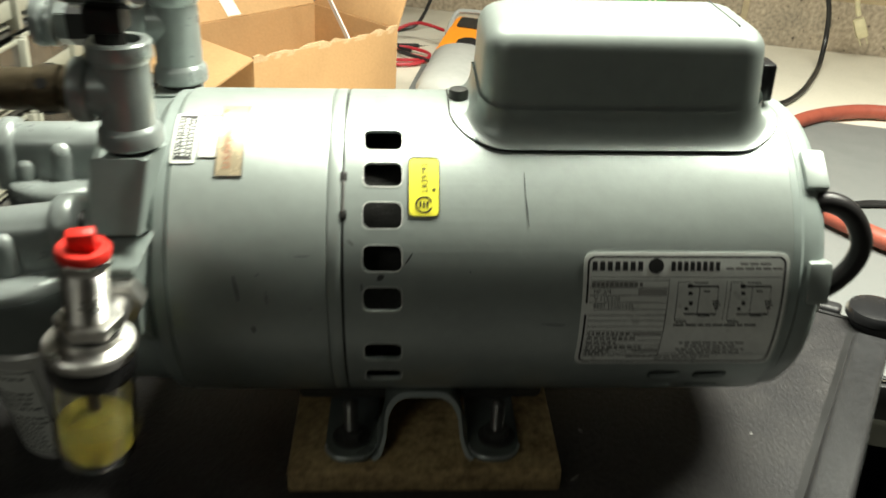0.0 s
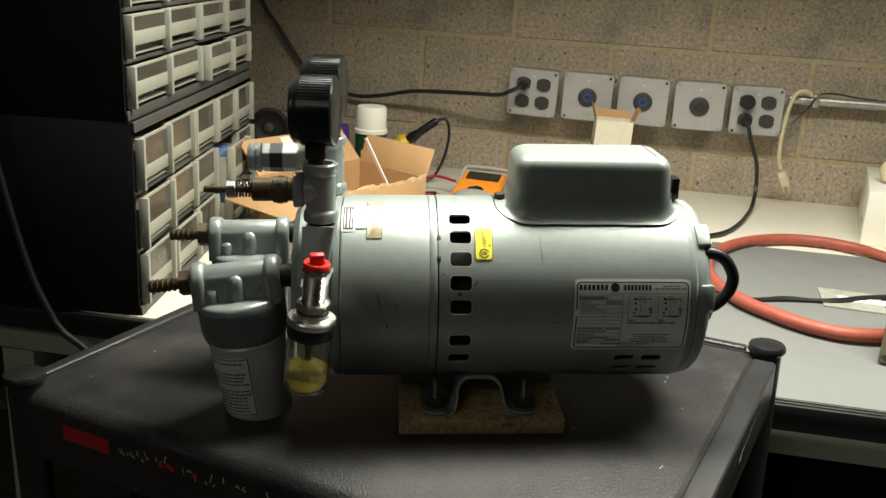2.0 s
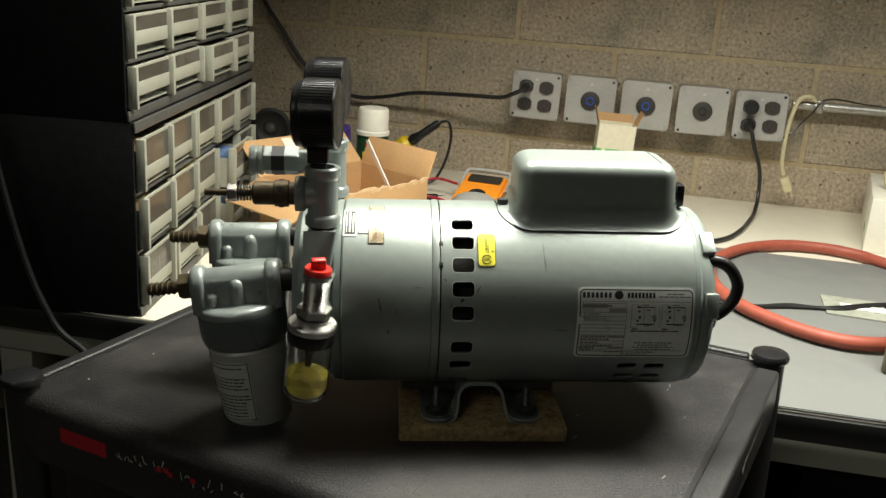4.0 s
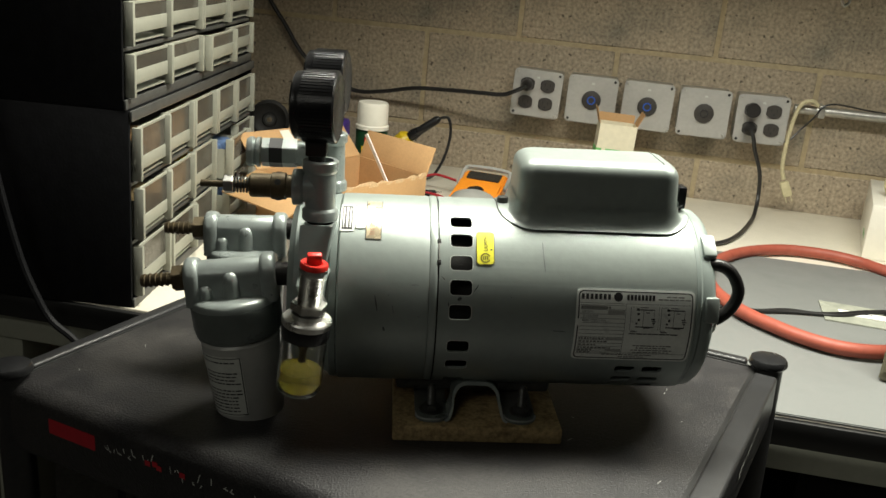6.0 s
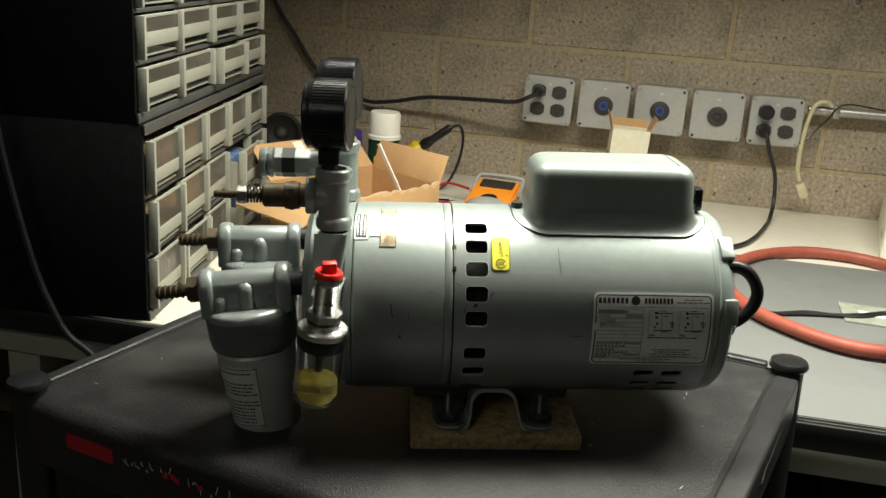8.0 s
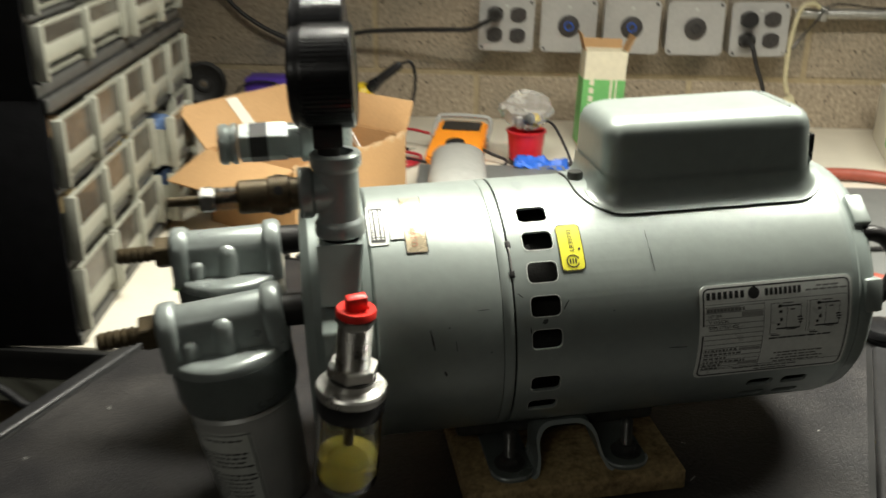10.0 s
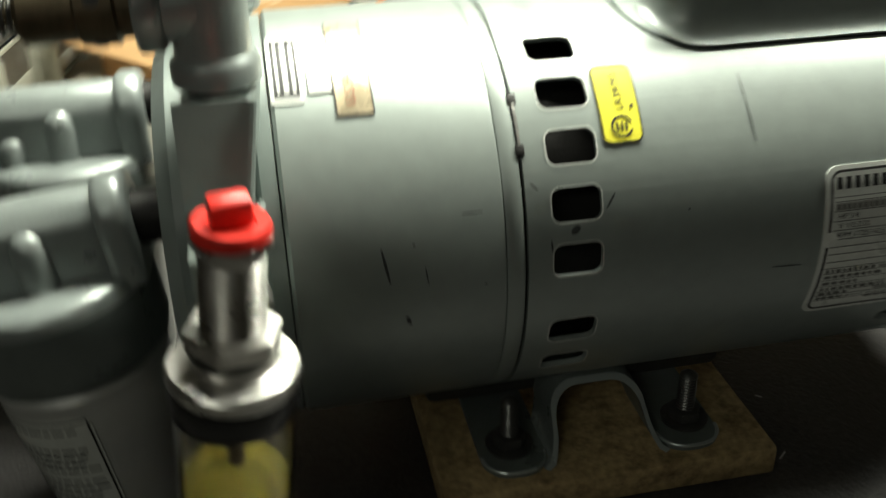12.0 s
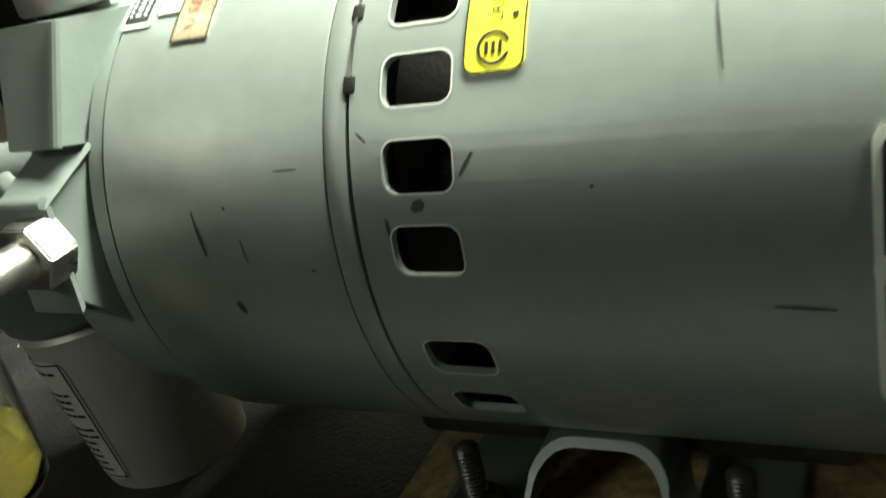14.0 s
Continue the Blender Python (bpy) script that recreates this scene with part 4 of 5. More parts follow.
def filter_unit(x, y, z, lean, front):
    """A cast filter head with raised collars, a ring, a tapered cup, nipple, hex and hose barb."""
    q = at(x, y, z) @ pose(0, 0, 0, 0, lean, 0)
    pin = [(0.0, 0.0060), (0.0035, 0.0052), (0.0062, 0.0028), (0.0075, -0.002), (0.0085, -0.016), (0.0095, -0.022)]
    head = pump_part("filter_head", join(
        moved(arch(-0.033, 0.033, 0.0142, -0.022, 0.002), q),
        moved(lathe([(0.0, -0.0165), (0.030, -0.0165), (0.0360, -0.0175), (0.0378, -0.0195), (0.0384, -0.024), (0.0, -0.024)], 56), q)),
        ZINC, label="cast grey filter head", smooth=45)
    pump_part("collar", moved(arch(-0.0395, -0.0262, 0.0174, -0.022, 0.0042), q), ZINC, head, smooth=60)
    pump_part("collar", moved(arch(0.0262, 0.0395, 0.0174, -0.022, 0.0042), q), ZINC, head, smooth=60)
    pump_part("rib", moved(lathe(pin, 28), q @ at(0.001, -0.0112, 0)), ZINC, head, smooth=60)
    pump_part("rib", moved(lathe(pin, 28), q @ at(0.001, 0.0112, 0)), ZINC, head, smooth=60)
    pump_part("rib", moved(lathe([(0.0, -0.004), (0.004, -0.005), (0.0062, -0.008), (0.0070, -0.022)], 24), q @ at(-0.0215, -0.0125, 0)), ZINC, head, smooth=60)
    # the ring's unlit, down-facing side is put into its darker grey
    pump_part("clamp_ring", moved(lathe([(0.0, -0.0241), (0.0386, -0.0241), (0.0392, -0.026), (0.0390, -0.045), (0.0372, -0.052), (0.0335, -0.055), (0.0, -0.055)], 56), q), RINGP, head, "grey clamp ring with its shade in the colour")
    cup = pump_part("filter_cup", moved(lathe([(0.0, -0.0552), (0.0335, -0.0552), (0.0352, -0.0575), (0.0345, -0.0600), (0.0342, -0.066), (0.0300, -0.131), (0.0288, -0.1345), (0.026, -0.1362), (0.0, -0.1362)], 56), q), CUPPAINT, head, "tapered grey filter cup")
    if front:
        lab = bmesh.new()
        rws = []
        for k in range(25):
            t = k / 24
            zz = -0.0640 - 0.0590 * t
            rr = 0.0342 + (0.0300 - 0.0342) * ((-zz - 0.066) / 0.065) + 0.0004
            trim = 9.0 * (1 - math.sqrt(max(0.0, 1 - max(0.0, (abs(t - 0.5) - 0.42) / 0.08) ** 2)))
            rws.append([lab.verts.new((rr * math.cos(radians(g)), rr * math.sin(radians(g)), zz)) for g in [-180 + trim + (98 - 2 * trim) * j / 18 for j in range(19)]])
        for a, b in zip(rws, rws[1:]):
            for k in range(len(a) - 1):
                lab.faces.new((a[k], a[k + 1], b[k + 1], b[k]))
        lb = pump_part("sticker", moved(lab, q), LABELW, cup, "white instruction sticker")
        fr = bmesh.new()
        for z_a, z_b, g0, g1 in ((-0.0655, -0.0662, -170, -84), (-0.1208, -0.1215, -170, -84), (-0.0655, -0.1215, -84.9, -83.7)):
            for m_ in range(8):
                za, zb = (z_a + (z_b - z_a) * m_ / 8, z_a + (z_b - z_a) * (m_ + 1) / 8) if g1 - g0 < 5 else (z_a, z_b)
                ga, gb_ = (g0, g1) if g1 - g0 < 5 else (g0 + (g1 - g0) * m_ / 8, g0 + (g1 - g0) * (m_ + 1) / 8)
                quad = []
                for zz, g in ((za, ga), (za, gb_), (zb, gb_), (zb, ga)):
                    rr = 0.0342 + (0.0300 - 0.0342) * ((-zz - 0.066) / 0.065) + 0.0007
                    quad.append(fr.verts.new((rr * math.cos(radians(g)), rr * math.sin(radians(g)), zz)))
                fr.faces.new(quad)
        pump_part("frame_line", moved(fr, q), INK, cup)
        pr = bmesh.new()
        rp = random.Random(8)
        for k in range(15):
            if k in (1, 2, 7):
                continue
            zz = -0.0700 - 0.0034 * k
            rr = 0.0342 + (0.0300 - 0.0342) * ((-zz - 0.066) / 0.065) + 0.0007
            a = -172.0
            while a < -95:
                w = rp.uniform(3, 10)
                st = [radians(a + w * j / 2) for j in range(3)]
                up = [pr.verts.new((rr * math.cos(g), rr * math.sin(g), zz + 0.0006)) for g in st]
                lo = [pr.verts.new((rr * math.cos(g), rr * math.sin(g), zz - 0.0006)) for g in st]
                for j in range(2):
                    pr.faces.new((up[j], up[j + 1], lo[j + 1], lo[j]))
                a += w + 1.8
        tagged(pump_part("print", moved(pr, q), INK, cup), kind="stuff")
    pipe_x(x + 0.036, -0.1505, y, z + 0.002, 0.0105, IRON, head, "nipple", 24, "rusty black pipe nipple")
    pump_part("hex", moved(hexagon(0.0118, 0.011), q @ at(-0.0505, 0, 0) @ TOX), BRASS, head, "dark brass hex")
    barb = [(0.0, 0.0), (0.0048, 0.0)]
    for k in range(5):
        barb += [(0.0064, 0.0048 * k + 0.0038), (0.0050, 0.0048 * k + 0.0045)]
    pump_part("hose_barb", moved(lathe(barb + [(0.005, 0.029), (0.0, 0.029)], 24), q @ at(-0.0785, 0, 0) @ TOX), BRASS, head, "dark brass hose barb")


filter_unit(-0.2070, -0.025, 0.9170, -7.0, True)
filter_unit(-0.2095, 0.078, 0.9270, -1.0, False)

# sight glass oiler
OX, OY = -0.1312, -0.1375
q = Matrix.Translation((OX, OY, 0.9222)) @ pose(0, 0, 0, 3.0, 6.4, 0) @ Matrix.Diagonal((1, 1, 1.05, 1))
oil = pump_part("oiler", moved(lathe([(0.0, 0.0075), (0.0120, 0.0075), (0.0124, 0.0060), (0.0124, 0.0024), (0.0135, 0.0020), (0.0184, 0.0018), (0.0193, 0.0006), (0.0193, -0.0022), (0.0185, -0.0038), (0.0, -0.0038)], 56), q), STEEL, label="chrome sight glass oiler")
pump_part("hex_nut", moved(hexagon(0.0142, 0.0058), q @ at(0, 0, 0.0078) @ Matrix.Rotation(0.25, 4, "Z")), STEEL, oil)
pump_part("washer", moved(lathe([(0.0, 0.0), (0.0128, 0.0), (0.0128, 0.0016), (0.0, 0.0016)], 32), q @ at(0, 0, 0.0060)), DARKSTEEL, oil)
th = [(0.0, 0.0136), (0.0090, 0.0136)]
for k in range(17):
    th += [(0.0092, 0.0140 + 0.0013 * k), (0.0085, 0.0146 + 0.0013 * k)]
pump_part("threaded_stem", moved(lathe(th + [(0.0088, 0.0365), (0.0088, 0.0372), (0.0, 0.0372)], 32), q), STEEL, oil, "bright threaded stem")
pump_part("top_nut", moved(hexagon(0.0112, 0.0032), q @ at(0, 0, 0.0373)), STEEL, oil)
kn = pump_part("knob", moved(lathe([(0.0, 0.0406), (0.0100, 0.0406), (0.0107, 0.0414), (0.0107, 0.0440), (0.0100, 0.0450), (0.0066, 0.0450), (0.0062, 0.0436), (0.0, 0.0436)], 36), q), REDPL, oil, "red adjusting knob")
pump_part("lever", moved(block(-0.0056, 0.0056, -0.0030, 0.0030, 0.0, 0.0090, 0.0014), q @ at(0, 0, 0.0437) @ Matrix.Rotation(radians(12), 4, "Z") @ pose(0, 0, 0, 12, -6, 0)), REDPL, kn, "red snap lever")
pump_part("black_ring", moved(lathe([(0.0165, -0.0039), (0.0186, -0.0039), (0.0188, -0.0050), (0.0186, -0.0120), (0.0178, -0.0136), (0.0160, -0.0138)], 48), q), BLACKPL, oil)
pump_part("glass", moved(lathe([(0.0176, -0.0139), (0.0178, -0.0500), (0.0172, -0.0550), (0.0155, -0.0578), (0.0, -0.0585), (0.0, -0.0562), (0.0145, -0.0556), (0.0160, -0.0535), (0.0165, -0.049), (0.0164, -0.0139), (0.0176, -0.0139)], 48), q), GLASS, oil, "clear sight glass")
pump_part("oil", moved(lathe([(0.0, -0.0405), (0.0150, -0.0405), (0.0164, -0.0398), (0.0165, -0.0490), (0.0159, -0.0533), (0.0144, -0.0555), (0.0, -0.0561)], 40), q), OIL, oil, "yellow oil in the glass")
pump_part("drip_tube", moved(lathe([(0.0, -0.0039), (0.0042, -0.0039), (0.0042, -0.022), (0.0028, -0.0250), (0.0028, -0.034), (0.0, -0.036)], 16), q), BRASS, oil)
# elbow and hex between boss and oiler
pump_part("elbow_hex", moved(hexagon(0.0112, 0.011), at(-0.130, -0.0885, 0.9175, TOMY)), STEEL, oil)
pump_part("elbow", tube([(-0.130, -0.0995, 0.9175), (-0.130, -0.114, 0.9180), (-0.1310, -0.130, 0.9185)], 0.0062, 14, 6), STEEL, oil)

# pressed steel base with studs
arc = [(0.0110 - 0.0075 - 0.0120 * math.cos(radians(15 * k)), 0.0140 + 0.0105 * math.sin(radians(15 * k))) for k in range(7)] + [(0.0110 + 0.0075 + 0.0120 * math.sin(radians(15 * k)), 0.0140 + 0.0105 * math.cos(radians(15 * k))) for k in range(7)]
prof = [(-0.0150, 0.0008), (-0.0122, 0.0022), (-0.0104, 0.0055), (-0.0090, 0.0095)] + arc + [(0.0310, 0.0095), (0.0322, 0.0055), (0.0340, 0.0022), (0.0366, 0.0008)]
outer = prof + [((x - 0.0110) * (1.09 if abs(x - 0.0110) > 0.010 else 1.0) + 0.0110, z + (0.0022 if z > 0.015 else 0.0008)) for x, z in reversed(prof)]


def leaning(bm):
    """The strap's edge slopes back as it rises under the shell."""
    for w in bm.verts:
        w.co.y += (w.co.z - PZ) * 1.05
    return bm


pump_part("base_strap", leaning(moved(prism(outer, 0.030, 0.0), at(0.0, -0.0475, PZ, TOMY))), RINGP, label="bent dark grey steel mounting strap", smooth=50)
pump_part("strap_edge", leaning(moved(prism(outer, 0.0005), at(0.0, -0.0778, PZ, TOMY))), ZINC, label="bright sheared edge of the strap")
for x0, x1 in ((-0.0425, -0.0140), (0.0355, 0.0640)):
    ft = pump_part("foot", moved(prism([((x0 + x1) / 2 + px, -0.0095 + py) for px, py in round_rect(x1 - x0, 0.138, 0.012)], 0.0026, 0.0005), at(0, 0, PZ + 0.0004)), RINGP, label="flat strap foot with rounded corners")
    rim = [((x0 + x1) / 2 + px, -0.0095 + py) for px, py in round_rect(x1 - x0 - 0.001, 0.1375, 0.0115) if py < -0.05]
    pump_part("foot_lip", tube([(px, py, PZ + 0.0034) for px, py in sorted(rim)], 0.0008, 6, 3), ZINC, ft, "bright upturned edge of the foot")
pump_part("saddle", moved(block(-0.06, 0.08, -0.035, 0.035, PZ + 0.010, PZ + 0.024, 0.004), Matrix()), DARKSTEEL)
for x in (-0.0285, 0.0520):
    for y in (-0.060, 0.044):
        tp = [(0.0, 0.0), (0.0036, 0.0)]
        for k in range(16):
            tp += [(0.0040, 0.0008 + 0.0015 * k), (0.0035, 0.0015 + 0.0015 * k)]
        st = pump_part("stud", moved(lathe(tp + [(0.0, 0.0262)], 16), at(x, y, PZ + 0.0035)), DARKSTEEL, label="threaded stud")
        pump_part("nut", moved(hexagon(0.0074, 0.005), at(x, y, PZ + 0.0046)), DARKSTEEL, st)
        pump_part("washer", moved(lathe([(0.0, 0.0), (0.0105, 0.0), (0.0105, 0.0011), (0.0, 0.0011)], 24), at(x, y, PZ + 0.0035)), DARKSTEEL, st)

# ---- outlet boxes on the wall ----


def outlet_face(parent, x, z, d):
    """One receptacle of a duplex: a flattened disc with two slots and a hole."""
    o = part("receptacle", moved(prism([(max(-0.0145, min(0.0145, 0.0168 * math.cos(radians(15 * k)))), 0.0135 * math.sin(radians(15 * k))) for k in range(24)], 0.003), at(x, -d, z, TOMY)), OUTLET, parent, "dark brown receptacle")
    part("slot", moved(bars([(-0.006, -0.0045, -0.001, 0.007), (0.0045, 0.006, -0.001, 0.0055), (-0.0018, 0.0018, -0.008, -0.0045)], 0.0034), at(x, -d, z, TOMY)), INK, o)


def outlet_box(u, kind, tilt):
    ob = thing("outlet_box", FM @ pose(u, 0, 0.189, 0, tilt, 0), {"quad": "grey steel outlet box with four brown receptacles", "blue": "grey steel outlet box with a blue-centred twist-lock socket", "lock": "grey steel outlet box with a round black twist-lock socket"}[kind], "outlet box", "outlet boxes in a row")
    part("box", moved(prism(round_rect(0.098, 0.094, 0.006), 0.052, 0.001), TOMY), GALV, ob)
    cov = part("cover", moved(prism(round_rect(0.1015, 0.0975, 0.008), 0.006, 0.0018), at(0, -0.0522, 0, TOMY)), COVERP, ob, "grey raised cover plate")
    d = 0.0584
    for sx, sz in ((-1, -1), (1, 1), (-1, 1), (1, -1)):
        part("screw", moved(lathe([(0.0, 0.0), (0.0028, 0.0), (0.0022, 0.0012), (0.0, 0.0014)], 12), at(0.0435 * sx, -d, 0.0415 * sz, TOMY)), INK if sx == sz else GALV, cov)
    if kind == "quad":
        for x in (-0.021, 0.021):
            for z in (-0.0185, 0.0185):
                outlet_face(ob, x, z, d)
    else:
        k = part("socket", moved(lathe([(0.0, 0.0), (0.0195, 0.0), (0.0195, 0.003), (0.017, 0.004), (0.0, 0.004)], 32), at(0, -d, 0, TOMY)), OUTLET, ob, "round black socket")
        part("face", moved(lathe([(0.0085, 0.0), (0.0085, 0.0016), (0.0062, 0.0016), (0.0062, 0.0)], 24), at(0, -d - 0.004, 0, TOMY)), BLUEPL if kind == "blue" else INK, k)
        part("slot", moved(bars([(-0.0075, -0.006, -0.004, 0.004), (0.006, 0.0075, -0.004, 0.004), (-0.003, 0.003, 0.006, 0.0075)], 0.0045), at(0, -d, 0, TOMY)), INK if kind == "blue" else SHELFM, k)
    part("nameplate", moved(bars([(-0.003, 0.003, 0.032, 0.036)], 0.0004), at(0, -d, 0, TOMY)), LABELW, cov)
    return ob


for k, kind in enumerate(("quad", "blue", "blue", "lock", "quad")):
    outlet_box(-0.2330 + 0.1137 * k, kind, (1.5, 0.5, 0.5, -0.5, -1.0)[k])

# cords at the outlets
c1 = thing("power_cord", on_bench(0, 0), "black power cord draped along the wall into an outlet", "cord")
part("plug", moved(lathe([(0.0, 0.0), (0.012, 0.0), (0.013, 0.012), (0.009, 0.03), (0.005, 0.036), (0.0, 0.036)], 20), at(-0.2535, -0.061, 0.2075, TOMY)), CORD, c1)
part("cable", tube([(-0.2535, -0.097, 0.207), (-0.275, -0.098, 0.195), (-0.30, -0.09, 0.184), (-0.347, -0.08, 0.181), (-0.42, -0.06, 0.176), (-0.495, -0.05, 0.170), (-0.57, -0.03, 0.152), (-0.635, -0.02, 0.146), (-0.70, -0.02, 0.170), (-0.757, -0.02, 0.212), (-0.80, -0.02, 0.272), (-0.842, -0.02, 0.33), (-0.90, -0.02, 0.44), (-0.96, -0.02, 0.6)], 0.0045, 10), CORD, c1)
c2 = thing("motor_cord", on_bench(0, 0), "black supply cord from the outlet down across the bench", "cord")
part("plug", moved(lathe([(0.0, 0.0), (0.0125, 0.0), (0.0135, 0.012), (0.010, 0.028), (0.005, 0.034), (0.0, 0.034)], 20), at(0.2008, -0.061, 0.1705, TOMY)), CORD, c2)
part("plug", moved(lathe([(0.0, 0.0), (0.0145, 0.0), (0.0145, 0.014), (0.0, 0.014)], 20), at(0.2008, -0.061, 0.2075, TOMY)), CORD, c2)
part("cable", tube([(0.2008, -0.094, 0.1705), (0.2055, -0.101, 0.160), (0.214, -0.10, 0.133), (0.232, -0.095, 0.089), (0.238, -0.095, 0.042), (0.231, -0.13, 0.010), (0.215, -0.19, 0.006), (0.184, -0.285, 0.006), (0.145, -0.355, 0.006), (0.085, -0.39, 0.006), (0.010, -0.375, 0.010), (-0.060, -0.335, 0.008), (-0.135, -0.335, 0.006), (-0.19, -0.38, 0.006), (-0.21, -0.47, 0.006)], 0.004, 10), CORD, c2)
c3 = thing("ivory_cord", on_bench(0, 0), "short ivory extension cord hanging from the conduit", "cord")
part("cable", tube([(0.325, -0.045, 0.228), (0.312, -0.05, 0.236), (0.294, -0.052, 0.230), (0.285, -0.052, 0.205), (0.280, -0.052, 0.165), (0.279, -0.052, 0.125), (0.281, -0.052, 0.095), (0.288, -0.052, 0.074)], 0.0042, 10), IVORY, c3)
part("plug", moved(join(block(-0.009, 0.009, -0.007, 0.007, -0.022, 0.010, 0.003), block(-0.006, -0.0045, -0.003, 0.003, -0.034, -0.022), block(0.0045, 0.006, -0.003, 0.003, -0.034, -0.022)), at(0.293, -0.052, 0.060) @ pose(0, 0, 0, 0, -25, 0)), IVORY, c3, "ivory two-pin plug")
cd = thing("conduit", on_bench(0, 0), "thin galvanised conduit fixed along the block wall", "conduit")
part("pipe", moved(lathe([(0.0, 0.0), (0.0092, 0.0), (0.0092, 1.6), (0.0, 1.6)], 18), at(0.284, -0.03, 0.216, TOX)), GALV, cd)
part("strap", moved(block(0.33, 0.342, -0.042, 0.004, 0.203, 0.2285, 0.002), Matrix()), GALV, cd)
c4 = thing("thin_wire", on_bench(0, 0), "thin black wire looped over the conduit", "wire")
part("wire", tube([(0.272, -0.055, 0.150), (0.285, -0.05, 0.156), (0.30, -0.045, 0.175), (0.323, -0.045, 0.205), (0.335, -0.045, 0.226), (0.36, -0.04, 0.234), (0.42, -0.03, 0.228), (0.50, -0.02, 0.222), (0.62, -0.02, 0.216)], 0.0018, 6), CORD, c4)
hk = thing("wall_hook", on_bench(0.341, 0.01, 0.432), "small bright wire hook on the block wall", "hook")
part("hook", tube([(0, 0.005, 0.03), (0, -0.012, 0.03), (0.003, -0.018, 0.018), (0.004, -0.02, -0.002), (-0.004, -0.02, -0.010), (-0.010, -0.02, 0.0)], 0.0028, 8), STEEL, hk)

# ---- drawer cabinets ----


def drawer(parent, x0, x1, z0, z1, out, first, content=None):
    """A small drawer: pale plastic front with a smoky window above and a finger gap below."""
    w, h = x1 - x0, z1 - z0
    y = -0.002 - out
    lo_, hi_ = (0.16, 0.42) if first.endswith("5") else (0.26, 0.60)
    if first not in DRAWERS:
        bm = join(block(0.0, w, 0.0, 0.004, h * lo_, h * hi_, 0.001), block(0.0, 0.0065, -0.006, 0.006, 0.0, h, 0.001), block(w - 0.0065, w, -0.006, 0.006, 0.0, h, 0.001), block(0.0065, w - 0.0065, 0.0, 0.003, h - 0.004, h, 0.0008),
                  block(0.004, w - 0.004, 0.004, 0.10, 0.002, 0.004), block(0.002, 0.004, 0.004, 0.10, 0.002, h * 0.75), block(w - 0.004, w - 0.002, 0.004, 0.10, 0.002, h * 0.75))
        wm = mesh_of(block(0.0065, w - 0.0065, 0.0008, 0.0024, h * hi_, h - 0.004), "window")
        cm = mesh_of(block(0.012, w - 0.02, 0.02, 0.07, 0.0045, h * 0.8, 0.006), "bin_stock")
        DRAWERS[first] = mesh_of(bm, "drawer"), wm, cm
    dm, wm, cm = DRAWERS[first]
    d = part("drawer", dm, DRAWERP, parent)
    d.matrix_local = pose(x0, y, z0)
    part("window", wm, DRAWERW, d)
    if content:
        c = part("bin_stock", cm.copy() if cm.materials else cm, content, d)
        c.data.materials.clear()
        c.data.materials.append(content)


DRAWERS = {}
rd = random.Random(3)


def cabinet(name, m, width, height, depth, cols, rows, label, pulled, contents):
    cab = thing(name, m, label, "drawer cabinet", "stacked drawer cabinets")
    sh = [block(0, 0.005, 0.0, depth, 0, height, 0.001), block(width - 0.005, width, 0.0, depth, 0, height, 0.001), block(0.005, width - 0.005, 0.0, depth, 0, 0.012), block(0.005, width - 0.005, 0.0, depth, height - 0.012, height), block(0.005, width - 0.005, depth - 0.004, depth, 0.012, height - 0.012)]
    for pn_, bm_ in zip(("side_panel", "side_panel", "bottom_panel", "top_panel", "back_panel"), sh):
        part(pn_, bm_, CABBLK, cab, "black steel panel")
    z0, pz = 0.012, (height - 0.026) / rows
    for r in range(1, rows):
        part("shelf", block(0.0055, width - 0.0055, 0.0, depth - 0.006, z0 + pz * r - 0.005, z0 + pz * r, 0.001), SHELFM, cab)
    part("bottom_lip", block(0.0, width, -0.004, -0.0005, 0, 0.012, 0.001), SHELFM, cab)
    part("top_lip", block(0.0, width, -0.004, -0.0005, height - 0.013, height, 0.001), SHELFM, cab)
    pw = (width - 0.012) / cols
    for r in range(rows):
        for c in range(cols):
            drawer(cab, 0.006 + pw * c + 0.001, 0.006 + pw * (c + 1) - 0.001, z0 + pz * r + 0.002, z0 + pz * (r + 1) - 0.007, pulled.get((c, r), abs(rd.gauss(0, 0.0012))), name + str(cols), contents.get((c, r)))
    return cab


# local x runs along the drawer faces towards the wall
CABM = on_bench(-0.628, 1.010, 0.0, 97.0)
cabinet("drawer_cabinet", CABM, 0.545, 0.247, 0.30, 5, 3, "black drawer cabinet with deep pale drawers, some pulled out", {(0, 2): 0.004, (0, 1): 0.006, (0, 0): 0.004, (3, 1): 0.024, (3, 0): 0.02, (1, 0): 0.006}, {(0, 2): CARDB, (2, 1): YELLOWPL, (3, 1): BLUESTOCK, (3, 0): BLUESTOCK, (2, 2): WOOD, (0, 1): WOOD, (1, 1): SHELFM})
cabinet("drawer_cabinet", on_bench(-0.634, 1.012, 0.2475, 97.0), 0.55, 0.44, 0.30, 4, 7, "black drawer cabinet with rows of small pale drawers", {(2, 0): 0.012, (0, 0): 0.004, (0, 1): 0.003}, {(1, 1): IRON, (0, 2): IRON})

# ---- clutter on the bench ----


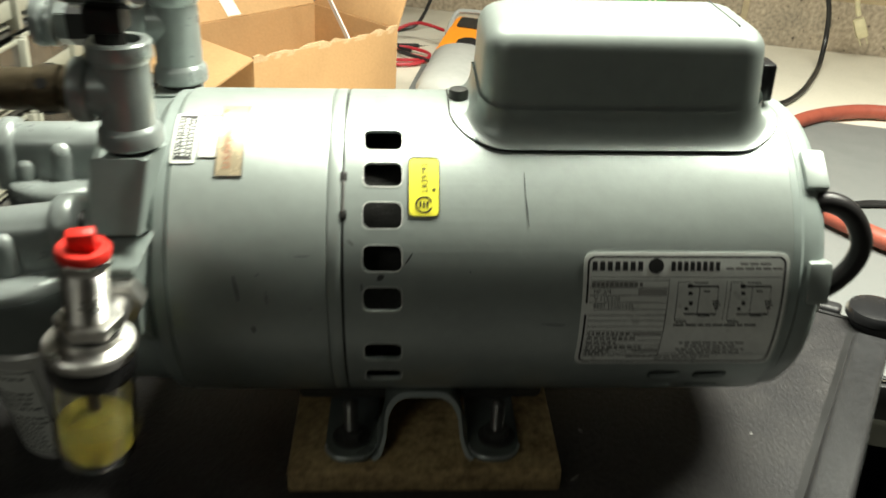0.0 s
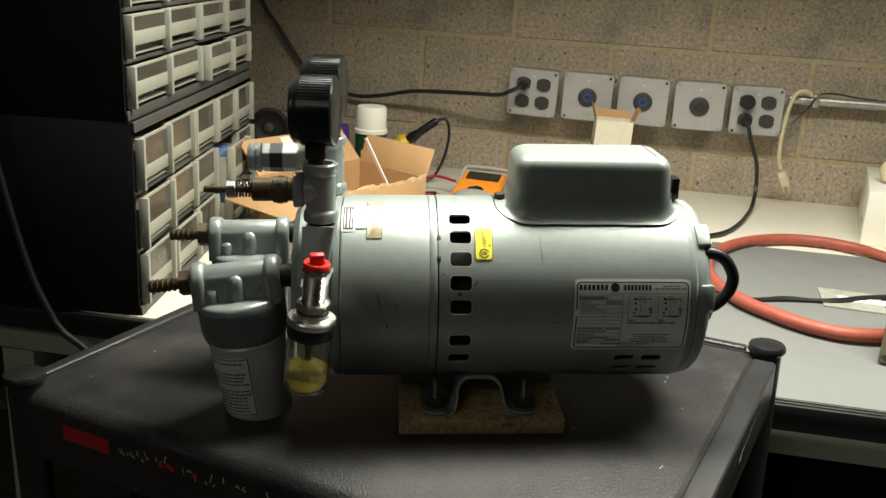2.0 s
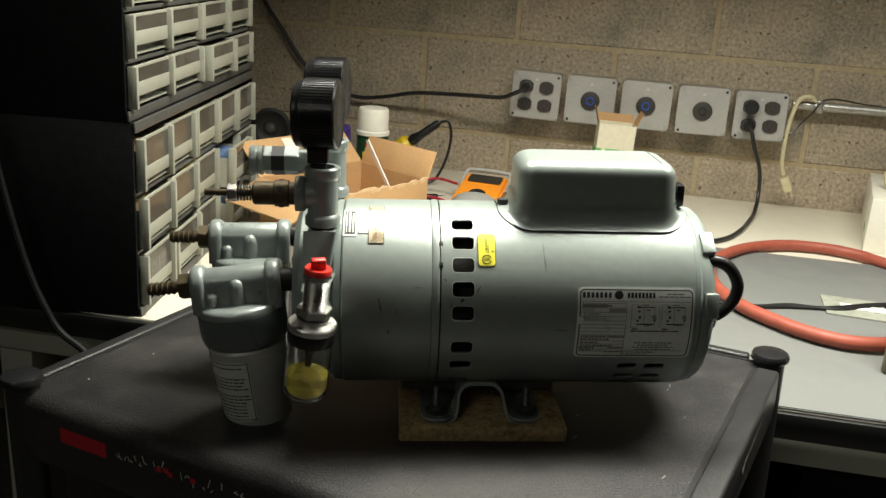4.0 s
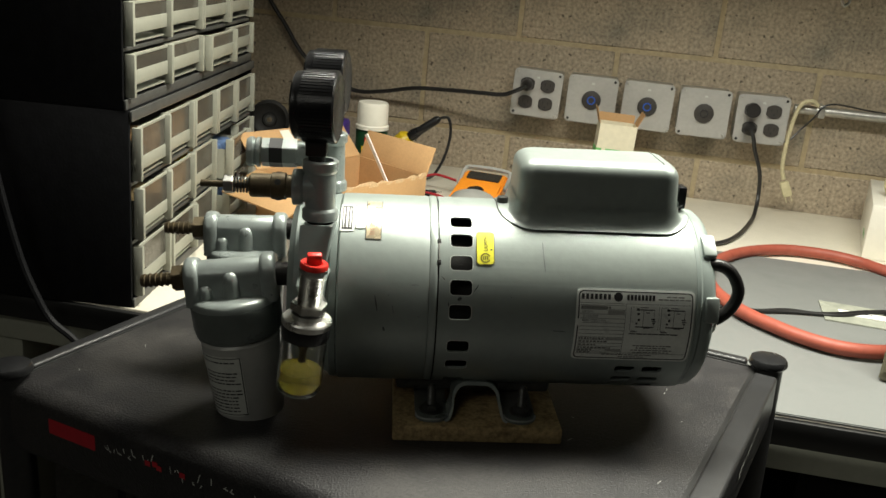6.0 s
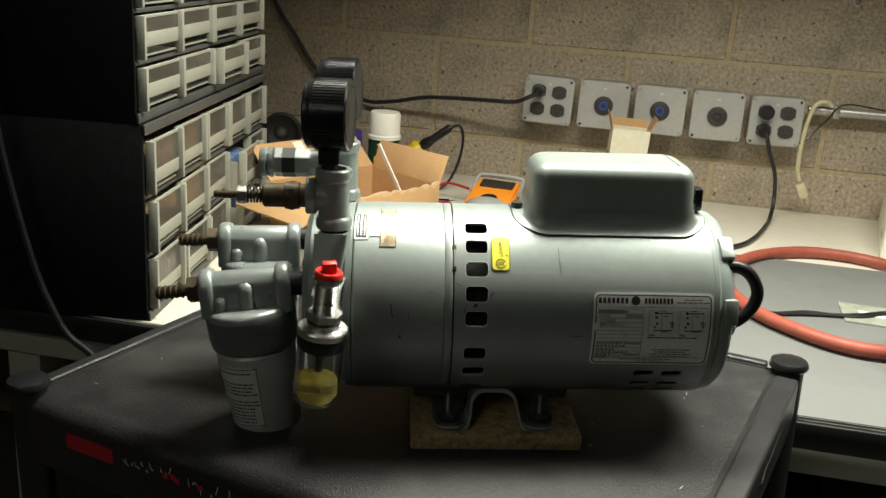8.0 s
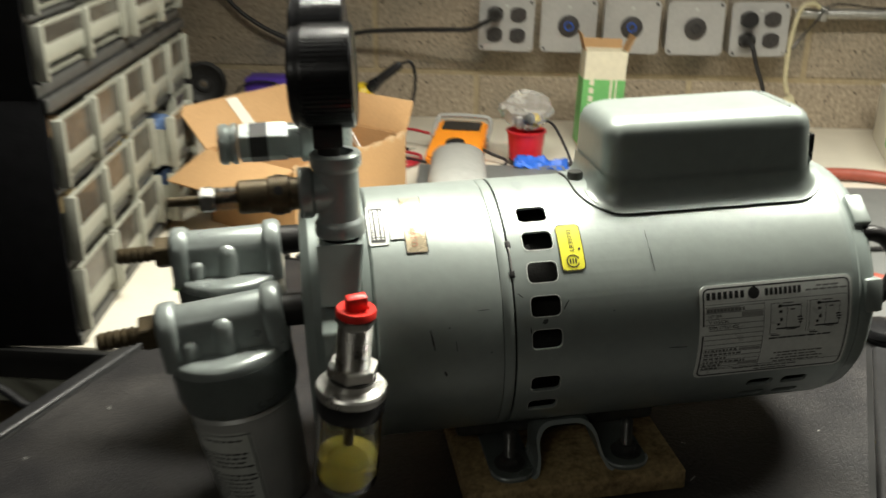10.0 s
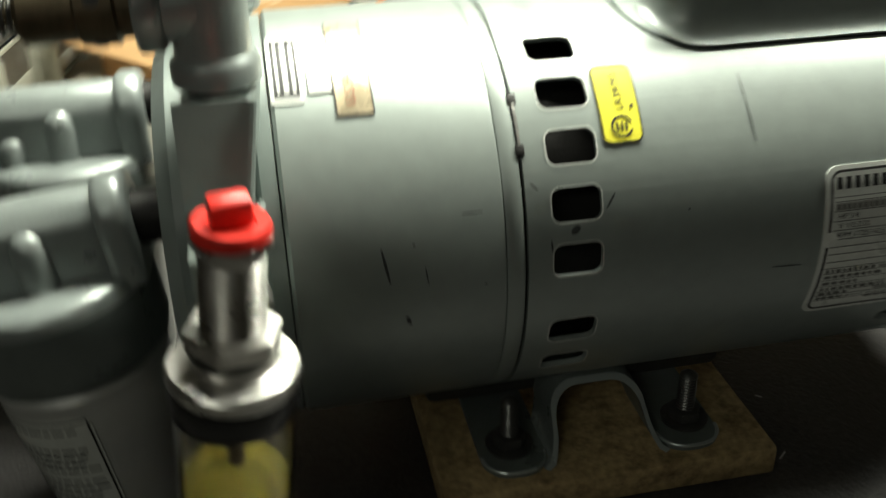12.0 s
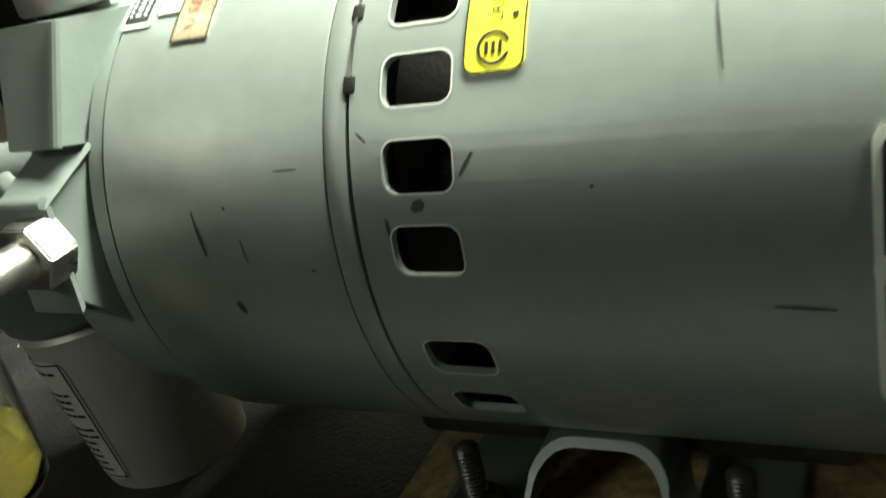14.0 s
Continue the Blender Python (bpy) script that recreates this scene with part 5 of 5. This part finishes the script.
def carton():
    c = thing("carton", on_bench(-0.487, 0.585, 0.0, -31), "open brown cardboard carton with its flaps up", "carton")
    w, d, h, t = 0.0800, 0.112, 0.10, 0.003
    part("bottom", block(-w, w, -d, d, 0, t), CARDB, c)
    part("side", block(-w, w, -d, -d + t, t, h), CARDB, c)
    part("side", block(-w, w, d - t, d, t, h), CARDB, c)
    part("side", block(-w, -w + t, -d + t, d - t, t, h), CARDB, c)
    part("side", block(w - t, w, -d + t, d - t, t, h), CARDB, c)
    for mm, sx in ((at(0, d, h) @ pose(0, 0, 0, -22, 0, 0), (-w, w, -t / 2, t / 2, 0, 0.048)), (at(0, -d, h) @ pose(0, 0, 0, 112, 0, 0), (-w, w, -t / 2, t / 2, 0, 0.072)), (at(-w, 0, h) @ pose(0, 0, 0, 0, -48, 0), (-t / 2, t / 2, -d, d, 0, 0.072))):
        part("flap", moved(block(*sx, 0.0008), mm), CARDB, c)
    tr = bmesh.new()
    r5 = random.Random(5)
    ys = [-d + 2 * d * k / 24 for k in range(25)]
    lo, up = [], []
    for y in ys:
        z = h + r5.uniform(0.0, 0.005)
        lo.append([tr.verts.new((x, y, h - 0.004)) for x in (w - t, w)])
        up.append([tr.verts.new((x + r5.uniform(-0.0008, 0.0012), y, z)) for x in (w - t, w)])
    for k in range(24):
        tr.faces.new((lo[k][1], lo[k + 1][1], up[k + 1][1], up[k][1]))
        tr.faces.new((up[k][0], up[k + 1][0], lo[k + 1][0], lo[k][0]))
        tr.faces.new((up[k][1], up[k + 1][1], up[k + 1][0], up[k][0]))
    part("torn_edge", tr, CARDIN, c, "torn pale upper edge")
    part("tape", moved(block(-0.010, 0.010, -0.0022, -0.0017, 0.002, 0.068), at(-w, -0.02, h) @ pose(0, 0, 0, 0, -48, 0) @ pose(0, 0, 0, 0, 0, 90)), WHITEPL, c, "strip of clear tape")
    part("strip", moved(block(-0.003, 0.003, -0.0013, 0.0013, -0.03, 0.07), at(0.0, 0.09, 0.09) @ pose(0, 0, 0, 14, -24, 0)), PAPER, c, "white plastic strip")


carton()

can = thing("spray_can", on_bench(-0.515, 0.31), "dark green spray can with a white plastic cap", "spray can")
part("body", lathe([(0.0, 0.0), (0.029, 0.0), (0.030, 0.002), (0.030, 0.118), (0.028, 0.124), (0.0, 0.124)], 40), GREENLAB, can)
part("cap", lathe([(0.0, 0.1242), (0.0315, 0.1242), (0.0315, 0.131), (0.0295, 0.133), (0.0290, 0.170), (0.027, 0.174), (0.0, 0.175)], 40), WHITEPL, can, "white cap")
lb = bmesh.new()
for a0, a1, z0, z1 in ((-112, -70, 0.085, 0.094), (-112, -102, 0.066, 0.083), (-98, -80, 0.066, 0.071), (-98, -92, 0.066, 0.083), (-78, -60, 0.066, 0.070), (-78, -72, 0.066, 0.083), (-120, -60, 0.050, 0.056)):
    n = 5
    g = [radians(a0 + (a1 - a0) * k / n) for k in range(n + 1)]
    up, lo = [lb.verts.new((0.0303 * math.cos(q), 0.0303 * math.sin(q), z1)) for q in g], [lb.verts.new((0.0303 * math.cos(q), 0.0303 * math.sin(q), z0)) for q in g]
    for k in range(n):
        lb.faces.new((up[k], up[k + 1], lo[k + 1], lo[k]))
part("lettering", lb, YELLOWPL, can, "yellow block lettering shapes")
part("flash", moved(bars([(-0.006, 0.022, 0.104, 0.111)]), at(0, -0.0308, 0, Matrix.Rotation(radians(90), 4, "X"))), REDLIP, can)

wheel = thing("rubber_wheel", on_bench(-0.808, 0.075, 0.068) @ pose(0, 0, 0, 78, 0, 20), "small black rubber caster wheel leaning on the wall", "wheel")
part("tyre", lathe([(0.014, -0.010), (0.036, -0.010), (0.043, -0.007), (0.044, 0.0), (0.043, 0.007), (0.036, 0.010), (0.030, 0.006), (0.016, 0.006), (0.014, 0.009), (0.006, 0.009), (0.006, -0.010), (0.014, -0.010)], 40), IRON, wheel)
part("hub", lathe([(0.0058, -0.011), (0.0095, -0.011), (0.0095, 0.0105), (0.0058, 0.0105)], 20), DARKSTEEL, wheel)
base = thing("cable_puck", on_bench(-0.808, 0.078), "round black rubber puck beside the wheel", "puck")
part("disc", lathe([(0.0, 0.0), (0.036, 0.0), (0.038, 0.008), (0.034, 0.022), (0.0, 0.024)], 36), IRON, base)
jar = thing("white_jar", on_bench(-0.763, 0.21), "white plastic jar behind the carton", "jar")
part("body", lathe([(0.0, 0.0), (0.030, 0.0), (0.031, 0.003), (0.031, 0.045), (0.025, 0.052), (0.0, 0.052)], 32), WHITEPL, jar)
pur = thing("purple_spool", on_bench(-0.680, 0.060), "purple plastic spool box by the wall", "spool")
part("body", block(-0.045, 0.045, -0.03, 0.03, 0, 0.085, 0.008, 3), PURPLE, pur)
part("cord", tube([(-0.06, -0.04, 0.02), (-0.055, -0.038, 0.06), (-0.03, -0.036, 0.078), (0.01, -0.036, 0.079), (0.04, -0.037, 0.066), (0.05, -0.039, 0.05)], 0.002, 6), CORD, pur)

iron = thing("soldering_iron", on_bench(-0.490, 0.14, 0.0), "yellow and black soldering iron standing in its blue holder", "soldering iron")
part("holder", lathe([(0.0, 0.0), (0.030, 0.0), (0.030, 0.006), (0.022, 0.012), (0.019, 0.072), (0.0, 0.072)], 28), PURPLE, iron, "blue plastic holder")
im = at(0.0, 0.0, 0.072) @ pose(0, 0, 0, 0, 52, 0)
part("collar", moved(lathe([(0.0, -0.01), (0.018, -0.01), (0.020, 0.006), (0.014, 0.016), (0.0, 0.016)], 28), im), YELLOWPL, iron, "yellow collar")
part("grip", moved(lathe([(0.0, 0.016), (0.0095, 0.016), (0.012, 0.026), (0.0085, 0.045), (0.0085, 0.085), (0.005, 0.092), (0.0, 0.092)], 24), im), BLACKPL, iron, "black grip")
part("lead", tube([im @ Vector((0, 0, 0.09)), im @ Vector((0, 0, 0.102)) + Vector((0.01, 0, -0.004)), (0.098, 0.0, 0.100), (0.092, -0.01, 0.055), (0.075, -0.02, 0.015), (0.055, -0.03, 0.004), (0.03, -0.06, 0.004)], 0.003, 8), CORD, iron)

# multimeter and its leads
mm_ = thing("multimeter", on_bench(-0.303, 0.285, 0.0, -6), "orange multimeter with a grey face lying on the bench", "multimeter")
mt = pose(0, 0, 0.004, 14, 0, 0)
part("holster", moved(prism(round_rect(0.088, 0.135, 0.012), 0.030, 0.004), mt), ORANGE, mm_, "orange rubber holster")
part("face", moved(prism(round_rect(0.066, 0.030, 0.004), 0.003), mt @ at(0, 0.044, 0.0292)), LCD, mm_, "dark display")
part("dial", moved(lathe([(0.0, 0.0), (0.017, 0.0), (0.016, 0.005), (0.0, 0.006)], 28), mt @ at(0, -0.022, 0.0302)), BLACKPL, mm_)
part("stand", moved(tube([(-0.045, 0.02, 0.02), (-0.046, 0.066, 0.030), (-0.030, 0.074, 0.034), (0.030, 0.074, 0.034), (0.046, 0.066, 0.030), (0.046, 0.02, 0.02)], 0.004, 8), mt), GREYPL, mm_)
ld = thing("test_leads", on_bench(-0.395, 0.30, 0.0), "tangle of red and black meter test leads", "test leads")
part("red_lead", tube([(0.04, 0.05, 0.03), (-0.01, 0.075, 0.03), (-0.045, 0.05, 0.014), (-0.02, 0.0, 0.005), (0.03, -0.03, 0.005), (-0.02, -0.05, 0.005), (-0.06, -0.02, 0.006), (-0.02, 0.01, 0.008), (0.03, -0.005, 0.006), (0.02, -0.06, 0.005), (-0.04, -0.075, 0.005), (-0.07, -0.05, 0.005)], 0.0026, 8), LEADR, ld, "red lead")
part("black_lead", tube([(0.11, 0.02, 0.03), (0.14, -0.01, 0.018), (0.175, -0.03, 0.008), (0.15, -0.06, 0.005), (0.06, -0.05, 0.006), (-0.01, -0.02, 0.009), (-0.05, 0.02, 0.006), (0.0, 0.0, 0.006)], 0.0026, 8), CORD, ld, "black lead")
part("probe", moved(lathe([(0.0, 0.0), (0.005, 0.0), (0.006, 0.02), (0.004, 0.075), (0.001, 0.078), (0.0, 0.095)], 16), at(0.10, -0.07, 0.007, pose(0, 0, 0, 0, 90, -15))), LEADR, ld, "red probe")
part("probe", moved(lathe([(0.0, 0.0), (0.005, 0.0), (0.006, 0.02), (0.004, 0.075), (0.001, 0.078), (0.0, 0.095)], 16), at(-0.06, -0.01, 0.007, pose(0, 0, 0, 0, 90, 30))), BLACKPL, ld, "black probe")

rc = thing("red_cup", on_bench(-0.190, 0.308), "red plastic cup with a clear bag of parts", "cup")
part("cup", lathe([(0.0, 0.0), (0.026, 0.0), (0.0305, 0.052), (0.033, 0.053), (0.033, 0.056), (0.0295, 0.056), (0.0245, 0.004), (0.0, 0.004)], 36), REDCAN, rc)
part("base_ring", lathe([(0.0262, 0.0), (0.0285, 0.0), (0.0285, 0.008), (0.0268, 0.009)], 32), BLACKPL, rc)
bagm = bmesh.new()
bmesh.ops.create_icosphere(bagm, subdivisions=3, radius=0.040)
for w in bagm.verts:
    w.co += noise.noise_vector(w.co * 45) * 0.014
    w.co.z = w.co.z * 0.75 + 0.088
part("bag", bagm, BAG, rc, "crumpled clear plastic bag", smooth=20)
for k, (x, y, z) in enumerate(((0, 0, 0.062), (0.012, 0.006, 0.066), (-0.012, 0.008, 0.064), (0.004, -0.012, 0.07))):
    part("fitting", moved(lathe([(0.0, 0.0), (0.008, 0.0), (0.009, 0.008), (0.006, 0.014), (0.0, 0.015)], 18), at(x, y, z)), (STEEL, YELLOWPL, STEEL, IRON)[k], rc)
part("wire", tube([(0.015, -0.01, 0.07), (0.04, -0.03, 0.075), (0.065, -0.07, 0.04), (0.08, -0.10, 0.006), (0.09, -0.13, 0.004)], 0.0022, 6), CORD, rc)

# tall green and cream box, its top open
gb = thing("tall_carton", on_bench(-0.066, 0.170, 0.0, 8) @ pose(0, 0, 0, 0, 2, 0), "tall open cream and green product carton", "carton")
t = 0.0012
for nm, bx in (("front", (-0.036, 0.036, -0.022, -0.022 + t)), ("back", (-0.036, 0.036, 0.022 - t, 0.022)), ("side", (-0.036, -0.036 + t, -0.022 + t, 0.022 - t)), ("side", (0.036 - t, 0.036, -0.022 + t, 0.022 - t))):
    part(nm, block(*bx, 0.001, 0.166), CREAMB, gb)
part("bottom", block(-0.036, 0.036, -0.022, 0.022, 0.0, 0.001), CREAMB, gb)
part("green_panel", join(block(-0.0364, 0.0364, -0.0226, -0.0221, 0.004, 0.118), block(-0.0369, -0.0363, -0.0226, 0.0224, 0.004, 0.118)), GREENB, gb, "green printed panel")
part("cream_patch", block(-0.034, -0.006, -0.0231, -0.0227, 0.006, 0.048), CREAMB, gb)
part("lettering", bars([(-0.026 + dx, -0.018 + dx, z, z + 0.010) for dx in (0.0,) for z in (0.066, 0.080, 0.094, 0.108)] + [(0.010, 0.014, 0.05, 0.12), (0.019, 0.022, 0.03, 0.12)]), CREAMB, gb, "pale lettering shapes").matrix_local = pose(0, -0.0229, 0, 90, 0, 0)
for nm, mt2, bx in (("flap", at(-0.036, 0, 0.166) @ pose(0, 0, 0, 0, -18, 0), (-t / 2, t / 2, -0.02, 0.02, 0, 0.03)), ("flap", at(0.036, 0, 0.166) @ pose(0, 0, 0, 0, 22, 0), (-t / 2, t / 2, -0.02, 0.02, 0, 0.028)), ("flap", at(0, 0.022, 0.166) @ pose(0, 0, 0, -8, 0, 0), (-0.035, 0.035, -t / 2, t / 2, 0, 0.016))):
    part(nm, moved(block(*bx), mt2), CARDB, gb)

bt = thing("battery_pack", on_bench(-0.032, 0.200, 0.0, -8), "black battery pack with a light blue cap on the bench", "battery pack")
part("case", block(-0.062, 0.062, -0.036, 0.036, 0.0, 0.066, 0.005, 2), BLACKPL, bt)
part("stripe", block(-0.055, 0.056, -0.0375, -0.0355, 0.052, 0.056), LABELW, bt)
part("groove", block(-0.03, 0.03, -0.0372, -0.0355, 0.024, 0.034, 0.0006), IRON, bt)
part("cap", moved(lathe([(0.0, 0.0), (0.024, 0.0), (0.0235, 0.004), (0.017, 0.005), (0.0, 0.005)], 32), at(-0.036, 0.008, 0.0662)), mat("light_blue", (0.22, 0.42, 0.66), 0.4, 0, 0.1, 200), bt, "light blue round cap")
part("knob", moved(lathe([(0.0, 0.0), (0.008, 0.0), (0.008, 0.006), (0.0, 0.007)], 20), at(0.048, 0.02, 0.0662)), IVORY, bt)

pp = thing("paper_sheet", on_bench(-0.040, 0.405, 0.0004, -22), "white printed sheets of paper on the bench", "paper")
part("sheet", block(-0.11, 0.11, -0.085, 0.085, 0.0, 0.0012), PAPER, pp)
part("print", bars([b for k in range(14) for b in text_bars(rd, -0.095, 0.09, -0.07 + 0.0105 * k, 0.0018, 0.01, 0.03, 0.004)], 0.0015), INKG, pp)
rg = thing("blue_film", on_bench(-0.165, 0.375, 0.0), "crumpled blue plastic film on the bench", "film")
rb_ = bmesh.new()
bmesh.ops.create_grid(rb_, x_segments=16, y_segments=10, size=0.5)
for w in rb_.verts:
    x, y = w.co.x * 0.085, w.co.y * 0.06
    w.co = Vector((x, y, 0.018 + 0.014 * noise.noise(Vector((x * 45, y * 60, 2))) + 0.006 * noise.noise(Vector((x * 120, y * 120, 5)))))
part("film", rb_, RAG, rg, smooth=15)
rg.children[0].modifiers.new("thick", "SOLIDIFY").thickness = 0.001
bb = thing("black_case", on_bench(-0.235, 0.49, 0.0, 4), "flat black case lying on the bench", "case")
part("tray", block(-0.115, 0.115, -0.11, 0.105, 0.0, 0.010, 0.004), MAT, bb)
part("lid", block(-0.115, 0.115, -0.11, 0.105, 0.0106, 0.018, 0.004), MAT, bb)
gt = thing("grey_handset", on_bench(-0.288, 0.505, 0.0182, 4), "rounded light grey plastic handset on the black case", "handset")
part("body", moved(lathe([(0.0, -0.055), (0.020, -0.053), (0.027, -0.045), (0.028, 0.035), (0.025, 0.046), (0.014, 0.053), (0.0, 0.055)], 32), at(0, 0, 0.0225) @ Matrix.Diagonal((1.5, 1.75, 0.8, 1)) @ at(0, 0, 0, Matrix.Rotation(radians(90), 4, "X"))), GREYPL, gt)
part("cord", tube([(0.03, -0.02, 0.02), (0.05, -0.035, 0.0), (0.07, -0.05, -0.014), (0.12, -0.05, -0.018), (0.18, -0.02, -0.019), (0.25, 0.05, -0.018), (0.33, 0.06, -0.016), (0.42, 0.05, -0.018)], 0.003, 8), CORD, gt)

hs = thing("red_hose", on_bench(0, 0, 0.0), "thick red rubber hose looped on the bench", "hose")
part("hose", tube([(0.56, -0.52, 0.012), (0.48, -0.47, 0.012), (0.412, -0.413, 0.012), (0.374, -0.376, 0.012), (0.322, -0.357, 0.012), (0.253, -0.364, 0.012), (0.185, -0.410, 0.012), (0.135, -0.482, 0.014), (0.108, -0.560, 0.016), (0.108, -0.650, 0.016), (0.136, -0.724, 0.016), (0.175, -0.770, 0.016), (0.220, -0.805, 0.016), (0.270, -0.818, 0.016), (0.330, -0.800, 0.016), (0.42, -0.74, 0.016)], 0.0095, 14, 10), HOSE, hs)
wr = thing("black_wires", on_bench(0, 0, 0.0), "pair of thin black wires on the desk mat", "wire")
for dz in (0.0, 0.006):
    part("wire", tube([(0.09, -0.69 - dz, 0.008), (0.15, -0.70 - dz * 0.5, 0.008), (0.21, -0.681 + dz, 0.008), (0.250, -0.672, 0.008), (0.29, -0.664 + dz * 1.5, 0.008), (0.345, -0.63 + dz, 0.008), (0.46, -0.58, 0.008)], 0.0028, 8), CORD, wr)
tg = thing("parts_bag", on_bench(0.308, 0.645, 0.0045, -4), "small clear bag with a white label on the mat", "bag")
part("bag", block(-0.042, 0.045, -0.042, 0.040, 0.0, 0.002), mat("bag_film", (0.30, 0.31, 0.26), 0.25, 0, 0.15, 60, 0.6, 120), tg)
part("label", block(-0.018, 0.05, -0.010, 0.010, 0.0022, 0.0028), PAPER, tg)
part("lettering", bars(text_bars(rd, -0.008, 0.03, 0.003, 0.003, 0.003, 0.007, 0.0015), 0.0032), INK, tg)

wbx = thing("white_box", on_bench(0.468, 0.190, 0.0, -12), "white cardboard box against the block wall", "box")
part("box", block(-0.045, 0.045, -0.125, 0.125, 0.0, 0.098, 0.002), WHITEPL, wbx)
part("lettering", bars([(0.03, 0.055, 0.022, 0.034), (0.06, 0.075, 0.022, 0.034)]), GREENB, wbx).matrix_local = pose(-0.0454, 0, 0, 90, 0, -90)
part("cable", tube([(-0.015, -0.03, 0.104), (-0.022, -0.03, 0.125), (-0.008, -0.028, 0.142), (0.010, -0.025, 0.138), (0.018, -0.022, 0.118), (0.018, -0.02, 0.104)], 0.008, 10), IVORY, wbx)
bx2 = thing("beige_instrument", on_bench(0.80, 0.27, 0.0, 4), "old beige bench instrument against the wall", "instrument")
part("case", block(-0.14, 0.16, -0.13, 0.12, 0.012, 0.115, 0.008, 3), BEIGE, bx2)
part("lid", block(-0.15, 0.17, -0.14, 0.13, 0.1155, 0.135, 0.008, 3), BEIGE, bx2)
for x in (-0.11, 0.13):
    for y in (-0.10, 0.09):
        part("foot", moved(lathe([(0.0, 0.0), (0.012, 0.0), (0.012, 0.0118), (0.0, 0.0118)], 18), at(x, y, 0.0)), BLACKPL, bx2)

# programmer with keypad
dv = thing("keypad_instrument", on_bench(0.362, 0.910, 0.0045, -22), "olive instrument with a dark display and keypad", "instrument")
dvp = [(0.0, 0.0), (0.0, 0.010), (0.045, 0.178), (0.11, 0.178), (0.11, 0.0)]
part("case", moved(prism(dvp, 0.160, 0.003), Matrix(((0, 0, 1, -0.080), (1, 0, 0, 0), (0, 1, 0, 0), (0, 0, 0, 1)))), OLIVE, dv)
fm = at(0.0, 0.0, 0.010) @ Matrix.Rotation(math.atan2(0.168, 0.045), 4, "X") @ Matrix.Diagonal((0.88, 1.03, 1, 1))
pn = part("panel", moved(block(-0.088, 0.088, 0.003, 0.167, 0.0004, 0.003, 0.001), fm), OLIVE, dv, "olive sloping front panel")
part("display", moved(block(-0.060, 0.062, 0.108, 0.136, 0.0032, 0.0042), fm), LCD, pn, "dark character display")
for r in range(4):
    for c in range(3):
        part("key", moved(block(-0.050 + 0.013 * c, -0.041 + 0.013 * c, 0.028 + 0.014 * r, 0.037 + 0.014 * r, 0.0032, 0.0046, 0.0008), fm), OLIVEKEY, pn)
for c in range(3):
    part("key", moved(block(0.022 + 0.014 * c, 0.032 + 0.014 * c, 0.070, 0.080, 0.0032, 0.0046, 0.0008), fm), OLIVEKEY, pn)
for c in range(3):
    part("key", moved(block(0.020 + 0.014 * c, 0.030 + 0.014 * c, 0.036, 0.045, 0.0032, 0.0046, 0.0008), fm), OLIVEKEY, pn)
part("sticker", moved(block(0.045, 0.086, 0.006, 0.017, 0.0032, 0.0037), fm), PAPER, pn)
part("sticker", moved(block(0.045, 0.086, 0.0171, 0.028, 0.0032, 0.0037), fm), REDLIP, pn, "red sticker")

# laptop at the far end
lp = thing("laptop", on_bench(0.705, 0.842, 0.0045, -70), "grey laptop computer open on the bench", "laptop")
part("base", block(-0.17, 0.17, -0.12, 0.12, 0.0, 0.020, 0.004), SILVERPL, lp)
part("palm_rest", block(-0.165, 0.165, -0.115, -0.03, 0.0202, 0.0210), IRON, lp)
for r in range(6):
    for c in range(15):
        part("key", block(-0.158 + 0.0212 * c, -0.140 + 0.0212 * c, -0.024 + 0.0205 * r, -0.007 + 0.0205 * r, 0.0204, 0.0235, 0.0012, 1), SHELFM, lp)
part("hinge", block(-0.16, 0.16, 0.112, 0.120, 0.020, 0.032, 0.002), BLACKPL, lp)
lid = part("lid", moved(block(-0.17, 0.17, -0.006, 0.004, 0.0, 0.225, 0.003), at(0, 0.121, 0.024) @ pose(0, 0, 0, -18, 0, 0)), SILVERPL, lp)
part("screen", moved(block(-0.155, 0.155, -0.0066, -0.0062, 0.018, 0.21), at(0, 0.121, 0.024) @ pose(0, 0, 0, -18, 0, 0)), LCD, lid)
gs = thing("green_scrap", on_bench(-0.575, 0.865, 0.0), "small scrap of green plastic under the drawers", "scrap")
part("scrap", block(-0.008, 0.010, -0.006, 0.006, 0, 0.006, 0.001), GREENB, gs)

# cable hanging at the left of the cart and the pale post of the bench behind it
lc = thing("hanging_cord", on_bench(0, 0, 0.0), "black cord hanging down past the bench front", "cord")
part("cord", tube([(-0.80, -1.06, 0.42), (-0.785, -1.06, 0.26), (-0.769, -1.06, 0.166), (-0.745, -1.06, 0.070), (-0.722, -1.06, 0.015), (-0.704, -1.06, -0.012), (-0.671, -1.06, -0.036), (-0.63, -1.06, -0.09), (-0.61, -1.06, -0.4)], 0.0045, 8), CABBLK, lc)

# ---- the blocks of the back wall ----
BH, BW = 0.2032, 0.4064


def wall_block(w):
    bm = block(0.005, w - 0.005, 0.0, 0.05, 0.005, BH - 0.005, 0.0022, 1)
    return mesh_of(bm, "block")


full = wall_block(BW)
full.materials.append(BLOCK)
for k in range(-4, 9):
    z = 0.088 + BH * k
    off = -0.486 if k % 2 == 0 else -0.289
    for j in range(-5, 9):
        u0 = off + BW * j
        if u0 < -2.2 or u0 + BW > 3.0:
            continue
        b = new("block", full)
        b.parent = wall_back
        b.matrix_local = pose(u0, rd.uniform(-0.0008, 0.0008), z)
